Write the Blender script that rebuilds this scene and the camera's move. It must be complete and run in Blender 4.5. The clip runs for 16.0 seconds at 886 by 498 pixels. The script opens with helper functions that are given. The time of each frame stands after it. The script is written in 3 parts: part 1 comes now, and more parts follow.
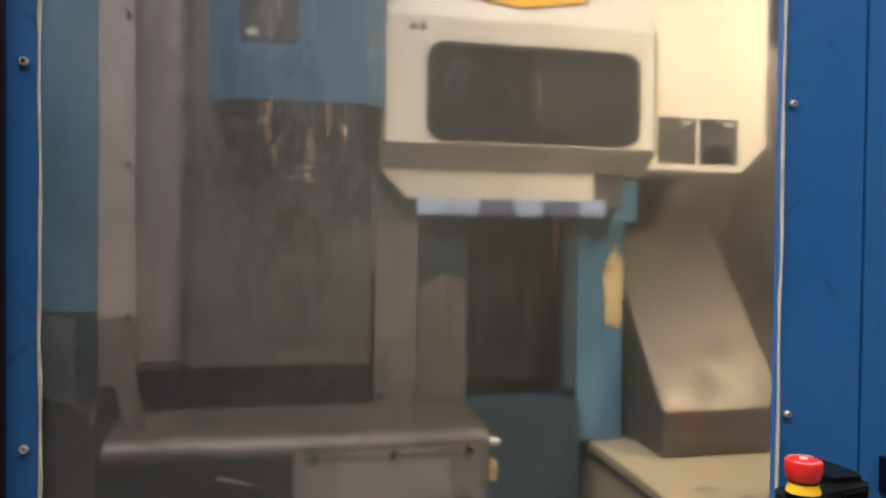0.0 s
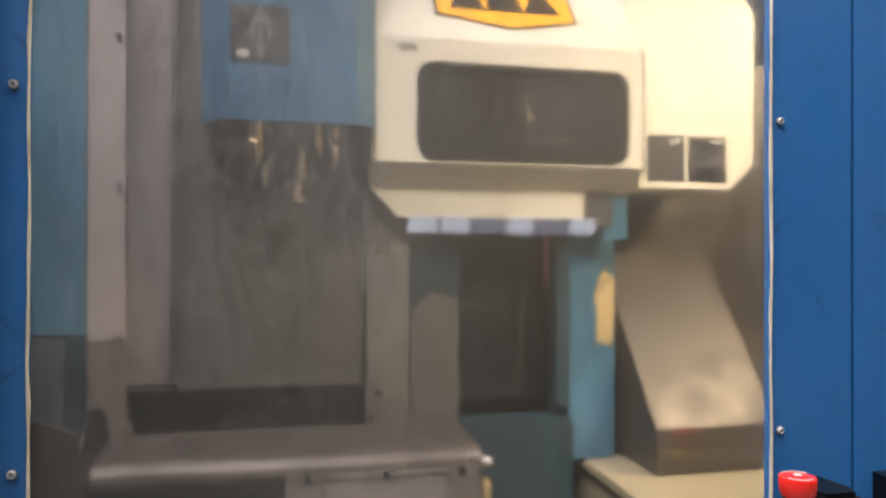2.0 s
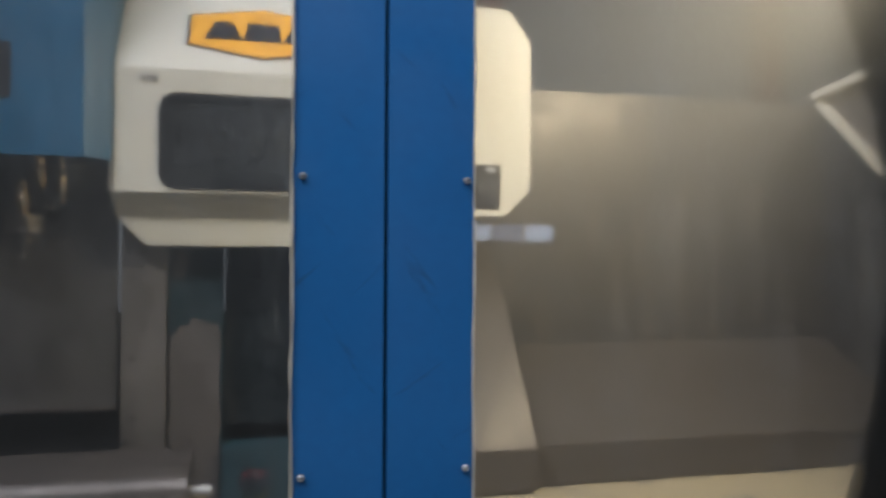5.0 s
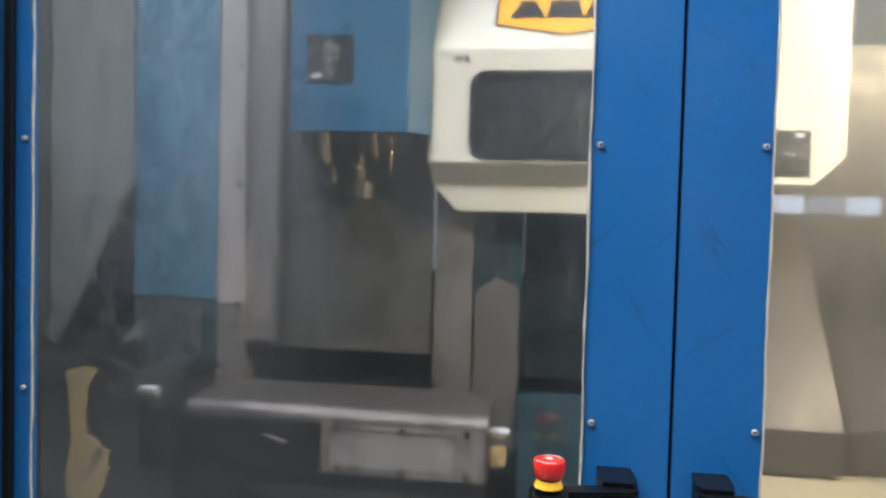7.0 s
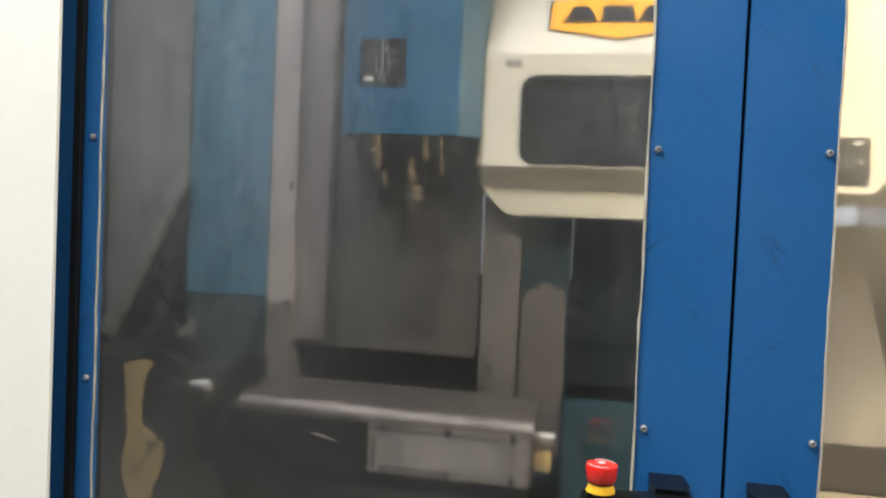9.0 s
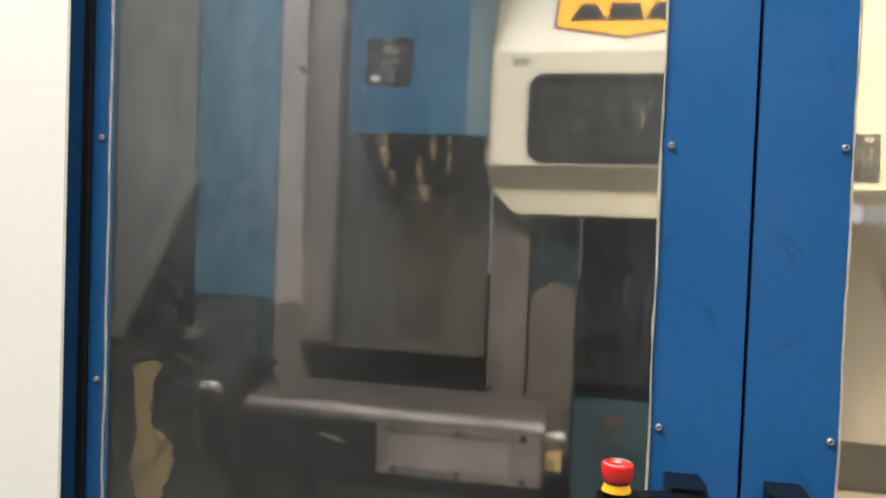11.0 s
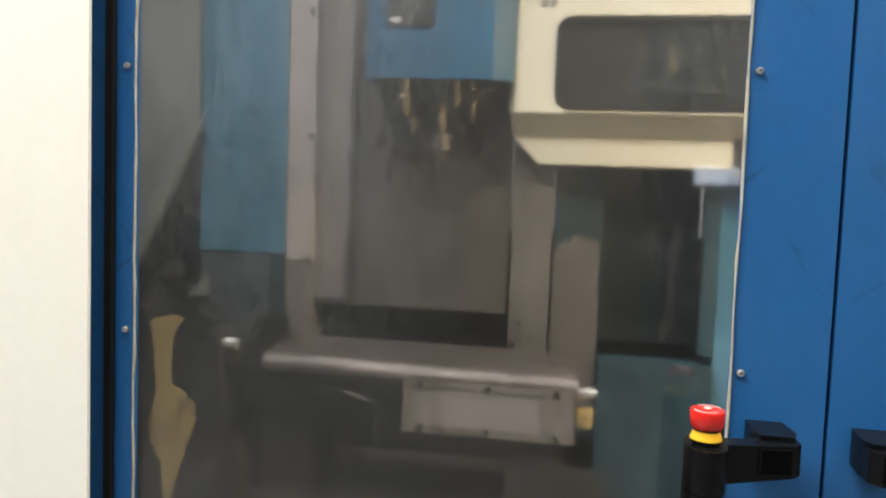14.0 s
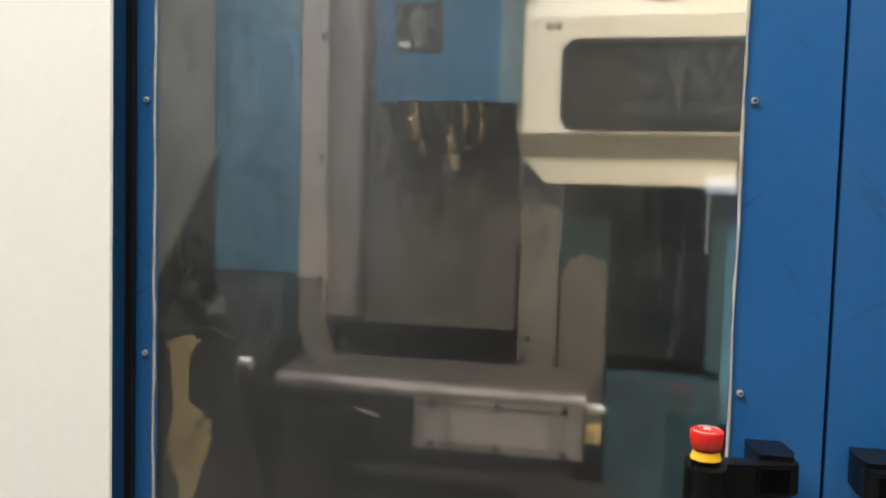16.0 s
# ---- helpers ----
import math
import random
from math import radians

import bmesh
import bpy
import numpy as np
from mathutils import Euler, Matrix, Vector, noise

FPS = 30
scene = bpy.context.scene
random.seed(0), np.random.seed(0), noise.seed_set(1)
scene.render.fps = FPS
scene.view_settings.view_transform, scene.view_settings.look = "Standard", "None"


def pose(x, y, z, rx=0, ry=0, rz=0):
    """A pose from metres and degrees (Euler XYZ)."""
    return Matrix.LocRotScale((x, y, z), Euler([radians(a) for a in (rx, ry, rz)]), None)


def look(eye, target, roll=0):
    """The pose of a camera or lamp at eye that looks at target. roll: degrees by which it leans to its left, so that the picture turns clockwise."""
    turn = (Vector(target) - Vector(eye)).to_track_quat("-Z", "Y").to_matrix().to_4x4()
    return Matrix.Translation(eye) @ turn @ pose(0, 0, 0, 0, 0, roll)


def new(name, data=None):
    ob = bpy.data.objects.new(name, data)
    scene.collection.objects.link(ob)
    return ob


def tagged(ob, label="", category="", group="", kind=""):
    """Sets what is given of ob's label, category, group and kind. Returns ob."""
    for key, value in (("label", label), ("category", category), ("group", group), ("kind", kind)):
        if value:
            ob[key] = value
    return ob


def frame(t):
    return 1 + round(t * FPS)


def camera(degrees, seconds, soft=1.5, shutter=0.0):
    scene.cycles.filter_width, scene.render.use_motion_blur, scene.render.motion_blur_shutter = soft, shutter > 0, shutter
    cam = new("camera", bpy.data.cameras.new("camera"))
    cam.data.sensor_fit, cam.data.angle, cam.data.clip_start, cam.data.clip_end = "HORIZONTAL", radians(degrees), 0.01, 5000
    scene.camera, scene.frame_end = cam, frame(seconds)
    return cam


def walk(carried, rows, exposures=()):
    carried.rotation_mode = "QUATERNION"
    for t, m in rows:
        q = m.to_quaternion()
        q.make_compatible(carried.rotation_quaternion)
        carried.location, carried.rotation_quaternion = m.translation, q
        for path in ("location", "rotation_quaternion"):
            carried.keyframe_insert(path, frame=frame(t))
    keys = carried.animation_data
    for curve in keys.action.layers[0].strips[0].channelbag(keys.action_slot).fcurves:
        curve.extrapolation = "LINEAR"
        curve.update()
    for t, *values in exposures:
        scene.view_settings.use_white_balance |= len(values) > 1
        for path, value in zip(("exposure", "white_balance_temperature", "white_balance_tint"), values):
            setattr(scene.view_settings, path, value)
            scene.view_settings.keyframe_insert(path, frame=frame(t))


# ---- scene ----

# ---------------------------------------------------------------- camera
LENS = 60.2
cam = camera(LENS, 16.0, soft=2.2, shutter=0.3)


def aim(x, y, z, yaw, pitch, roll):
    a, b = radians(yaw), radians(pitch)
    to = Vector((-math.sin(a) * math.cos(b), math.cos(a) * math.cos(b), math.sin(b)))
    return look((x, y, z), Vector((x, y, z)) + to, roll)


PATH = [
    (0.0, aim(0.222, -0.770, 1.297, -12.62, -1.14, 0.64)),
    (0.5, aim(0.222, -0.770, 1.297, -12.79, -1.08, 0.66)),
    (1.0, aim(0.222, -0.770, 1.297, -13.15, -0.89, 0.62)),
    (1.5, aim(0.222, -0.770, 1.297, -13.39, -0.58, 0.50)),
    (2.0, aim(0.222, -0.770, 1.297, -13.26, 0.29, 0.15)),
    (2.5, aim(0.222, -0.770, 1.297, -12.84, 1.07, 0.0)),
    (3.0, aim(0.222, -0.770, 1.297, -12.39, 1.82, -0.1)),
    (3.5, aim(0.222, -0.770, 1.297, -12.02, 2.39, -0.1)),
    (3.7, aim(0.226, -0.772, 1.298, -12.00, 2.45, -0.1)),
    (4.75, aim(0.62, -0.89, 1.345, -13.5, 0.8, 0.3)),
    (5.8, aim(0.975, -0.984, 1.374, -10.37, -0.77, 0.73)),
    (6.0, aim(0.934, -1.001, 1.363, -5.62, -1.54, 0.5)),
    (6.3, aim(0.888, -1.004, 1.358, 0.86, -2.44, 0.84)),
    (6.5, aim(0.850, -1.008, 1.356, 3.77, -2.29, 1.02)),
    (7.0, look((0.747, -0.995, 1.348), (0.461, 0.984, 1.275), 1.5)),
    (7.5, look((0.723, -0.999, 1.348), (0.39, 0.972, 1.284), 1.9)),
    (8.0, look((0.734, -1.006, 1.343), (0.354, 0.956, 1.268), 2.9)),
    (8.2, look((0.733, -1.006, 1.343), (0.350, 0.956, 1.270), 2.8)),
    (10.5, look((0.727, -1.002, 1.342), (0.328, 0.957, 1.286), 2.2)),
    (11.0, look((0.719, -1.0, 1.339), (0.318, 0.959, 1.278), 2.1)),
    (11.5, look((0.706, -0.992, 1.333), (0.307, 0.967, 1.25), 2.0)),
    (12.0, look((0.68, -0.994, 1.328), (0.292, 0.966, 1.243), 2.1)),
    (12.5, look((0.653, -0.985, 1.311), (0.293, 0.979, 1.197), 2.2)),
    (13.0, look((0.623, -0.96, 1.288), (0.293, 1.002, 1.077), 2.0)),
    (13.5, look((0.606, -0.956, 1.293), (0.258, 1.01, 1.177), 1.9)),
    (14.0, look((0.597, -0.95, 1.292), (0.264, 1.017, 1.153), 2.1)),
    (14.5, look((0.594, -0.955, 1.299), (0.233, 1.007, 1.163), 2.1)),
    (15.0, look((0.597, -0.974, 1.309), (0.222, 0.988, 1.203), 1.9)),
    (15.5, look((0.603, -0.981, 1.313), (0.237, 0.982, 1.21), 1.7)),
    (16.0, look((0.608, -0.982, 1.314), (0.243, 0.982, 1.201), 1.6)),
]
walk(cam, PATH, exposures=[
    (0.0, -0.32, 6500, 18), (1.5, 0.08, 6500, 18), (2.5, -0.16, 6500, 18), (3.7, -0.68, 6400, 18), (5.8, -0.66, 5200, 10), (6.5, -0.30, 5250, 10),
    (7.0, 0.18, 5500, 10), (7.5, 0.08, 6050, 10), (8.2, 0.05, 6000, 10), (11.0, 0.05, 6250, 10), (12.5, 0.06, 6250, 10), (13.5, 0.17, 6300, 10),
    (14.5, 0.10, 6300, 10), (15.0, -0.10, 6350, 10), (16.0, -0.06, 6350, 10)])

# ---------------------------------------------------------------- light
world = bpy.data.worlds.new("hall_daylight")
world.use_nodes = True
scene.world = world
bg = world.node_tree.nodes["Background"]
sky = world.node_tree.nodes.new("ShaderNodeTexSky")
sky.sky_type, sky.sun_disc, sky.sun_elevation, sky.sun_rotation = "NISHITA", False, radians(35), radians(160)
world.node_tree.links.new(sky.outputs[0], bg.inputs[0])
bg.inputs[1].default_value = 0.1


def area(name, m, sx, sy, power, colour):
    data = bpy.data.lights.new(name, "AREA")
    data.shape, data.size, data.size_y, data.energy, data.color = "RECTANGLE", sx, sy, power, colour
    ob = new(name, data)
    ob.matrix_world = m
    return ob


# three added overhead lamps, out of view, for brightness, and the work lamp in the machine
area("aisle_fill", look((-1.6, -1.8, 4.6), (-1.0, -0.4, 0)), 3.0, 0.5, 252, (1.0, 0.965, 0.89))
area("aisle_fill_far", look((2.7, -2.0, 4.6), (1.6, -0.4, 0)), 3.0, 0.5, 92, (1.0, 0.965, 0.89))
area("overhead_fill", look((-0.5, -0.3, 4.3), (0.1, 0.75, 0)), 2.2, 0.4, 152, (1.0, 0.96, 0.94))
area("work_lamp_light", look((1.95, 0.20, 2.06), (1.25, 0.95, 1.50)), 0.5, 0.06, 25, (1.0, 0.80, 0.48))


# ---------------------------------------------------------------- materials
def ramp_of(nt, fac, stops):
    n = nt.nodes.new("ShaderNodeValToRGB")
    while len(n.color_ramp.elements) < len(stops):
        n.color_ramp.elements.new(0.5)
    for e, (at, c) in zip(n.color_ramp.elements, stops):
        e.position, e.color = at, (*c, 1) if len(c) == 3 else c
    nt.links.new(fac, n.inputs[0])
    return n.outputs[0]


def noise_of(nt, scale, detail=4, rough=0.55, stretch=(1, 1, 1), distort=0.0, lean=0.0):
    c = nt.nodes.new("ShaderNodeNewGeometry")
    mp = nt.nodes.new("ShaderNodeMapping")
    mp.inputs["Scale"].default_value = stretch
    turn = nt.nodes.new("ShaderNodeMapping")
    turn.inputs["Rotation"].default_value = (0, radians(lean), 0)
    n = nt.nodes.new("ShaderNodeTexNoise")
    n.inputs["Scale"].default_value, n.inputs["Detail"].default_value = scale, detail
    n.inputs["Roughness"].default_value, n.inputs["Distortion"].default_value = rough, distort
    nt.links.new(c.outputs["Position"], turn.inputs[0])
    nt.links.new(turn.outputs[0], mp.inputs[0])
    nt.links.new(mp.outputs[0], n.inputs["Vector"])
    return n.outputs[0]


def mixed(nt, fac, a, b):
    n = nt.nodes.new("ShaderNodeMix")
    n.data_type = "RGBA"
    for sock, v in ((n.inputs[0], fac), (n.inputs[6], a), (n.inputs[7], b)):
        if isinstance(v, (tuple, float, int)):
            sock.default_value = (*v, 1) if isinstance(v, tuple) else v
        else:
            nt.links.new(v, sock)
    return n.outputs[2]


def material(name, base, rough=0.5, metal=0.0, dirt=None, dirt_scale=3.0, dirt_at=(0.45, 0.75), streak=(1, 1, 1), grain=0.12,
             grain_scale=60, bump=0.05, bump_scale=200, coat=0.0, rough_var=0.12, spec=0.5, grime=0.0, scuff=None):
    """Paint or metal: a base colour with fine grain, larger stains in a second colour, uneven gloss and a little relief."""
    m = bpy.data.materials.new(name)
    m.use_nodes = True
    nt = m.node_tree
    p = nt.nodes["Principled BSDF"]
    lo = tuple(c * (1 - grain) for c in base)
    hi = tuple(min(1, c * (1 + grain)) for c in base)
    colour = ramp_of(nt, noise_of(nt, grain_scale, 5), [(0.3, lo), (0.7, hi)])
    if dirt:
        f = ramp_of(nt, noise_of(nt, dirt_scale, 6, 0.6, streak, 0.3), [(dirt_at[0], (0, 0, 0)), (dirt_at[1], (1, 1, 1))])
        colour = mixed(nt, f, colour, dirt)
    if scuff:
        for lean, at in ((38, 0.61), (-52, 0.64)):
            k = ramp_of(nt, noise_of(nt, 26, 5, 0.6, (1, 1, 0.16), 0.4, lean), [(at, (0, 0, 0)), (at + 0.07, (0.7, 0.7, 0.7))])
            colour = mixed(nt, k, colour, scuff)
    if grime:
        g = ramp_of(nt, noise_of(nt, 17, 9, 0.72, (1, 1, 0.45), 0.5), [(0.34, (1 - grime,) * 3), (0.62, (1, 1, 1))])
        n = nt.nodes.new("ShaderNodeMix")
        n.data_type, n.blend_type = "RGBA", "MULTIPLY"
        n.inputs[0].default_value = 1
        nt.links.new(colour, n.inputs[6])
        nt.links.new(g, n.inputs[7])
        colour = n.outputs[2]
    nt.links.new(colour, p.inputs["Base Color"])
    r = ramp_of(nt, noise_of(nt, 9, 4), [(0.3, (max(0.04, rough - rough_var),) * 3), (0.7, (min(1, rough + rough_var),) * 3)])
    nt.links.new(r, p.inputs["Roughness"])
    p.inputs["Metallic"].default_value = metal
    p.inputs["Coat Weight"].default_value = coat
    p.inputs["Specular IOR Level"].default_value = spec
    if bump:
        b = nt.nodes.new("ShaderNodeBump")
        b.inputs["Strength"].default_value, b.inputs["Distance"].default_value = bump, 0.002
        nt.links.new(noise_of(nt, bump_scale, 3), b.inputs["Height"])
        nt.links.new(b.outputs[0], p.inputs["Normal"])
    return m


def pane_material(name, film, streaks, soft, tint):
    """Scratched, coolant-filmed safety pane: clear, partly scattering, with a grey film thickened upward as lit haze,
    and a mirror gloss.
    """
    m = bpy.data.materials.new(name)
    m.use_nodes = True
    nt = m.node_tree
    nt.nodes.remove(nt.nodes["Principled BSDF"])
    out = nt.nodes["Material Output"]

    def shader(kind, **inputs):
        n = nt.nodes.new(kind)
        for k, v in inputs.items():
            n.inputs[k].default_value = (*v, 1) if isinstance(v, tuple) else v
        return n

    def mix(fac, a, b):
        n = nt.nodes.new("ShaderNodeMixShader")
        if isinstance(fac, float):
            n.inputs[0].default_value = fac
        else:
            nt.links.new(fac, n.inputs[0])
        nt.links.new(a.outputs[0], n.inputs[1])
        nt.links.new(b.outputs[0], n.inputs[2])
        return n

    clear = shader("ShaderNodeBsdfTransparent", Color=tint)
    hazy = shader("ShaderNodeBsdfRefraction", Color=tint, Roughness=0.8, IOR=1.009)
    body = mix(soft, clear, hazy)
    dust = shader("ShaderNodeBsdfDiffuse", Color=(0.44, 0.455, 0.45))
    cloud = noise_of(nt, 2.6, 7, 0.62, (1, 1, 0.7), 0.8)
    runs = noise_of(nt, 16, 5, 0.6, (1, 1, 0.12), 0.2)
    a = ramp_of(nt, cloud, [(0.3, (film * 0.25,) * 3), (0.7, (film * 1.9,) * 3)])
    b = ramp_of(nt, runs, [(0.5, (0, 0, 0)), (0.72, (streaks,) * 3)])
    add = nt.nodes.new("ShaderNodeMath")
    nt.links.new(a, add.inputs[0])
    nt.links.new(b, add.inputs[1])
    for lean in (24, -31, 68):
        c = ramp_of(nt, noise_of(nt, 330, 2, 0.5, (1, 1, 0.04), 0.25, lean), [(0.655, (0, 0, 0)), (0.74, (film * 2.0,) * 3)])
        more = nt.nodes.new("ShaderNodeMath")
        nt.links.new(add.outputs[0], more.inputs[0])
        nt.links.new(c, more.inputs[1])
        add = more
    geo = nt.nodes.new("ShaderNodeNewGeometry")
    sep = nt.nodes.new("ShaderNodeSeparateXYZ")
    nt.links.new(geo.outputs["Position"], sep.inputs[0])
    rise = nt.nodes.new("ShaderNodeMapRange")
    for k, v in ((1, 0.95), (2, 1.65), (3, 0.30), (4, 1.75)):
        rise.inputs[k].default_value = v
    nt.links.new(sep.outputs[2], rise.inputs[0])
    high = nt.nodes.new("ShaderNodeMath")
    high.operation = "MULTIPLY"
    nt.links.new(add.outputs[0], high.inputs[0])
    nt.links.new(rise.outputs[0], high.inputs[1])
    # film thinned past the middle, painting in the shadow under the spindle head
    wander = nt.nodes.new("ShaderNodeMath")
    wander.operation = "MULTIPLY_ADD"
    nt.links.new(cloud, wander.inputs[0])
    wander.inputs[1].default_value = 0.22
    nt.links.new(sep.outputs[0], wander.inputs[2])
    shade_thin = ramp_of(nt, wander.outputs[0], [(0.46, (1.2, 1.2, 1.2)), (0.60, (0.42, 0.42, 0.42)), (0.72, (0.45, 0.45, 0.45)), (0.93, (0.85, 0.85, 0.85))])
    thin = nt.nodes.new("ShaderNodeMath")
    thin.operation = "MULTIPLY"
    nt.links.new(high.outputs[0], thin.inputs[0])
    nt.links.new(shade_thin, thin.inputs[1])
    add = thin
    speck = ramp_of(nt, noise_of(nt, 140, 3, 0.7, (1, 1, 0.35)), [(0.35, (0.55, 0.55, 0.55)), (0.75, (1.6, 1.6, 1.6))])
    mul = nt.nodes.new("ShaderNodeMath")
    mul.operation = "MULTIPLY"
    nt.links.new(add.outputs[0], mul.inputs[0])
    nt.links.new(speck, mul.inputs[1])
    filmed = mix(mul.outputs[0], body, dust)
    gloss = shader("ShaderNodeBsdfGlossy", Color=(1.0, 1.0, 1.0), Roughness=0.03)
    fres = nt.nodes.new("ShaderNodeFresnel")
    fres.inputs[0].default_value = 1.45
    top = mix(fres.outputs[0], filmed, gloss)
    nt.links.new(top.outputs[0], out.inputs[0])
    return m


def glow(name, colour, strength):
    m = bpy.data.materials.new(name)
    m.use_nodes = True
    p = m.node_tree.nodes["Principled BSDF"]
    p.inputs["Base Color"].default_value = (*colour, 1)
    p.inputs["Emission Color"].default_value = (*colour, 1)
    p.inputs["Emission Strength"].default_value = strength
    return m


BLUE = material("blue_door_paint", (0.015, 0.107, 0.295), 0.42, scuff=(0.012, 0.055, 0.13), dirt=(0.013, 0.085, 0.24), dirt_scale=2, dirt_at=(0.45, 1.0), grain=0.05, bump=0.07, bump_scale=420)
CREAM = material("cream_cover_paint", (0.84, 0.81, 0.73), 0.45, dirt=(0.76, 0.72, 0.63), dirt_scale=1.6, dirt_at=(0.5, 1.0), grain=0.015, bump=0.02)
IVORY = material("ivory_housing_paint", (0.66, 0.63, 0.525), 0.42, dirt=(0.55, 0.50, 0.37), dirt_scale=5, dirt_at=(0.5, 0.8), streak=(1, 1, 0.2), grain=0.04, bump=0.04)
TEAL = material("teal_machine_paint", (0.085, 0.215, 0.315), 0.26, grime=0.35, dirt=(0.035, 0.12, 0.18), dirt_scale=4, dirt_at=(0.45, 0.75), streak=(1, 1, 0.3), bump=0.06)
HEADBLUE = material("blue_head_paint", (0.022, 0.105, 0.20), 0.36, grime=0.25, dirt=(0.025, 0.11, 0.2), dirt_scale=5, streak=(1, 1, 0.3), bump=0.05)
STEEL = material("stained_steel_sheet", (0.29, 0.265, 0.24), 0.42, 0.5, grime=0.4, dirt=(0.21, 0.19, 0.165), dirt_scale=2.5, dirt_at=(0.3, 0.95), streak=(1, 1, 0.25), bump=0.04)
DARKSTEEL = material("dark_oily_sheet", (0.09, 0.085, 0.08), 0.45, 0.4, grime=0.4, dirt=(0.15, 0.137, 0.12), dirt_scale=7, dirt_at=(0.5, 0.8), streak=(1, 1, 0.18), bump=0.08)
BRIGHT = material("ground_steel", (0.19, 0.168, 0.15), 0.48, 0.7, grime=0.55, rough_var=0.05, dirt=(0.12, 0.105, 0.095), dirt_scale=3.2, dirt_at=(0.38, 0.75), bump=0.05)
PALE = material("pale_guide_sheet", (0.63, 0.56, 0.53), 0.34, 0.35, grime=0.28, dirt=(0.38, 0.34, 0.31), dirt_scale=1.6, dirt_at=(0.3, 0.95), streak=(1, 1, 0.2), grain=0.05, bump=0.03, rough_var=0.05)
SHEET = material("grey_oiled_sheet", (0.128, 0.124, 0.117), 0.42, 0.35, grime=0.4, dirt=(0.15, 0.138, 0.125), dirt_scale=2.2, dirt_at=(0.3, 0.9), streak=(1, 1, 0.3), grain=0.06, bump=0.03, rough_var=0.05)
BROWNED = material("browned_sheet", (0.085, 0.073, 0.06), 0.42, 0.2, dirt=(0.07, 0.06, 0.05), dirt_scale=3, dirt_at=(0.3, 0.85), streak=(1, 1, 0.4), bump=0.05)
TOOLSTEEL = material("dull_tool_steel", (0.34, 0.31, 0.27), 0.22, 0.9, dirt=(0.1, 0.09, 0.08), dirt_scale=30, bump=0.04)
GREYBARE = material("greyed_primer", (0.115, 0.102, 0.092), 0.5, grime=0.35, dirt=(0.10, 0.088, 0.075), dirt_scale=8, dirt_at=(0.35, 0.9), streak=(1, 1, 0.4), bump=0.06)
BLACK = material("black_plastic", (0.0028, 0.003, 0.0035), 0.3, spec=0.25, bump=0.15, bump_scale=600, grain=0.2)
POCKETSHADE = material("pocket_shade_black", (0.0015, 0.0015, 0.0017), 0.7, spec=0.05, bump=0)
RUBBER = material("black_rubber", (0.008, 0.008, 0.0085), 0.6, spec=0.25, bump=0.1)
PLATEBLACK = material("black_anodised_plate", (0.018, 0.018, 0.02), 0.35, grain=0.2)
WHITEINK = material("white_engraving", (0.42, 0.425, 0.42), 0.5, bump=0)
YELLOW = material("yellow_badge", (0.86, 0.42, 0.02), 0.4, dirt=(0.6, 0.28, 0.02), dirt_scale=14, dirt_at=(0.6, 0.8), bump=0.02)
RED = material("red_button", (0.62, 0.018, 0.012), 0.3, grain=0.06, bump=0, coat=0.3)
RINGYELLOW = material("yellow_ring", (0.76, 0.43, 0.02), 0.4, grain=0.05, bump=0)
GREEN = material("green_button", (0.012, 0.085, 0.035), 0.22, grain=0.06, bump=0, coat=0.4)
CHROME = material("bright_screw", (0.72, 0.72, 0.71), 0.3, 0.7, bump=0)
BRASS = material("worn_brass", (0.60, 0.48, 0.31), 0.3, 1.0, dirt=(0.2, 0.14, 0.07), dirt_scale=30, bump=0.05)
NOSE = material("dark_spindle_steel", (0.010, 0.011, 0.011), 0.42, 0.3, dirt=(0.024, 0.024, 0.023), dirt_scale=14, dirt_at=(0.5, 0.75), bump=0.06)
SEAL = material("pale_sealant", (0.43, 0.40, 0.32), 0.6, dirt=(0.25, 0.22, 0.15), dirt_scale=12, bump=0.2, bump_scale=150)
CHIPS = material("swarf", (0.045, 0.048, 0.052), 0.35, 0.6, grain=0.95, grain_scale=110, dirt=(0.13, 0.13, 0.13), dirt_scale=90, dirt_at=(0.58, 0.68), bump=0.9, bump_scale=220)
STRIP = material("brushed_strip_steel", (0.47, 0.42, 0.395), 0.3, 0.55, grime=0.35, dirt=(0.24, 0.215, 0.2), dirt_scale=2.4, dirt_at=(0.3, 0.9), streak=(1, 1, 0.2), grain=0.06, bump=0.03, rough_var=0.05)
SIDEGREY = material("grey_green_side_sheet", (0.25, 0.262, 0.25), 0.5, 0.2, grime=0.35, dirt=(0.16, 0.165, 0.15), dirt_scale=3.5, dirt_at=(0.35, 0.8), streak=(1, 1, 0.3), grain=0.08, bump=0.05)
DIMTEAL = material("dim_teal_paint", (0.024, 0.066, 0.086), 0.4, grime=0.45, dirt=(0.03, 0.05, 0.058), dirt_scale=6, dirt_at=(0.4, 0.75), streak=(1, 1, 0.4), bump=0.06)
LOWGREY = material("blue_grey_low_sheet", (0.085, 0.105, 0.115), 0.45, 0.1, grime=0.45, dirt=(0.055, 0.06, 0.06), dirt_scale=5, dirt_at=(0.35, 0.8), streak=(1, 1, 0.4), bump=0.06)
LITSTEEL = material("lit_front_steel", (0.46, 0.41, 0.36), 0.36, 0.75, grime=0.5, dirt=(0.20, 0.175, 0.15), dirt_scale=7, dirt_at=(0.45, 0.75), bump=0.12, bump_scale=120)
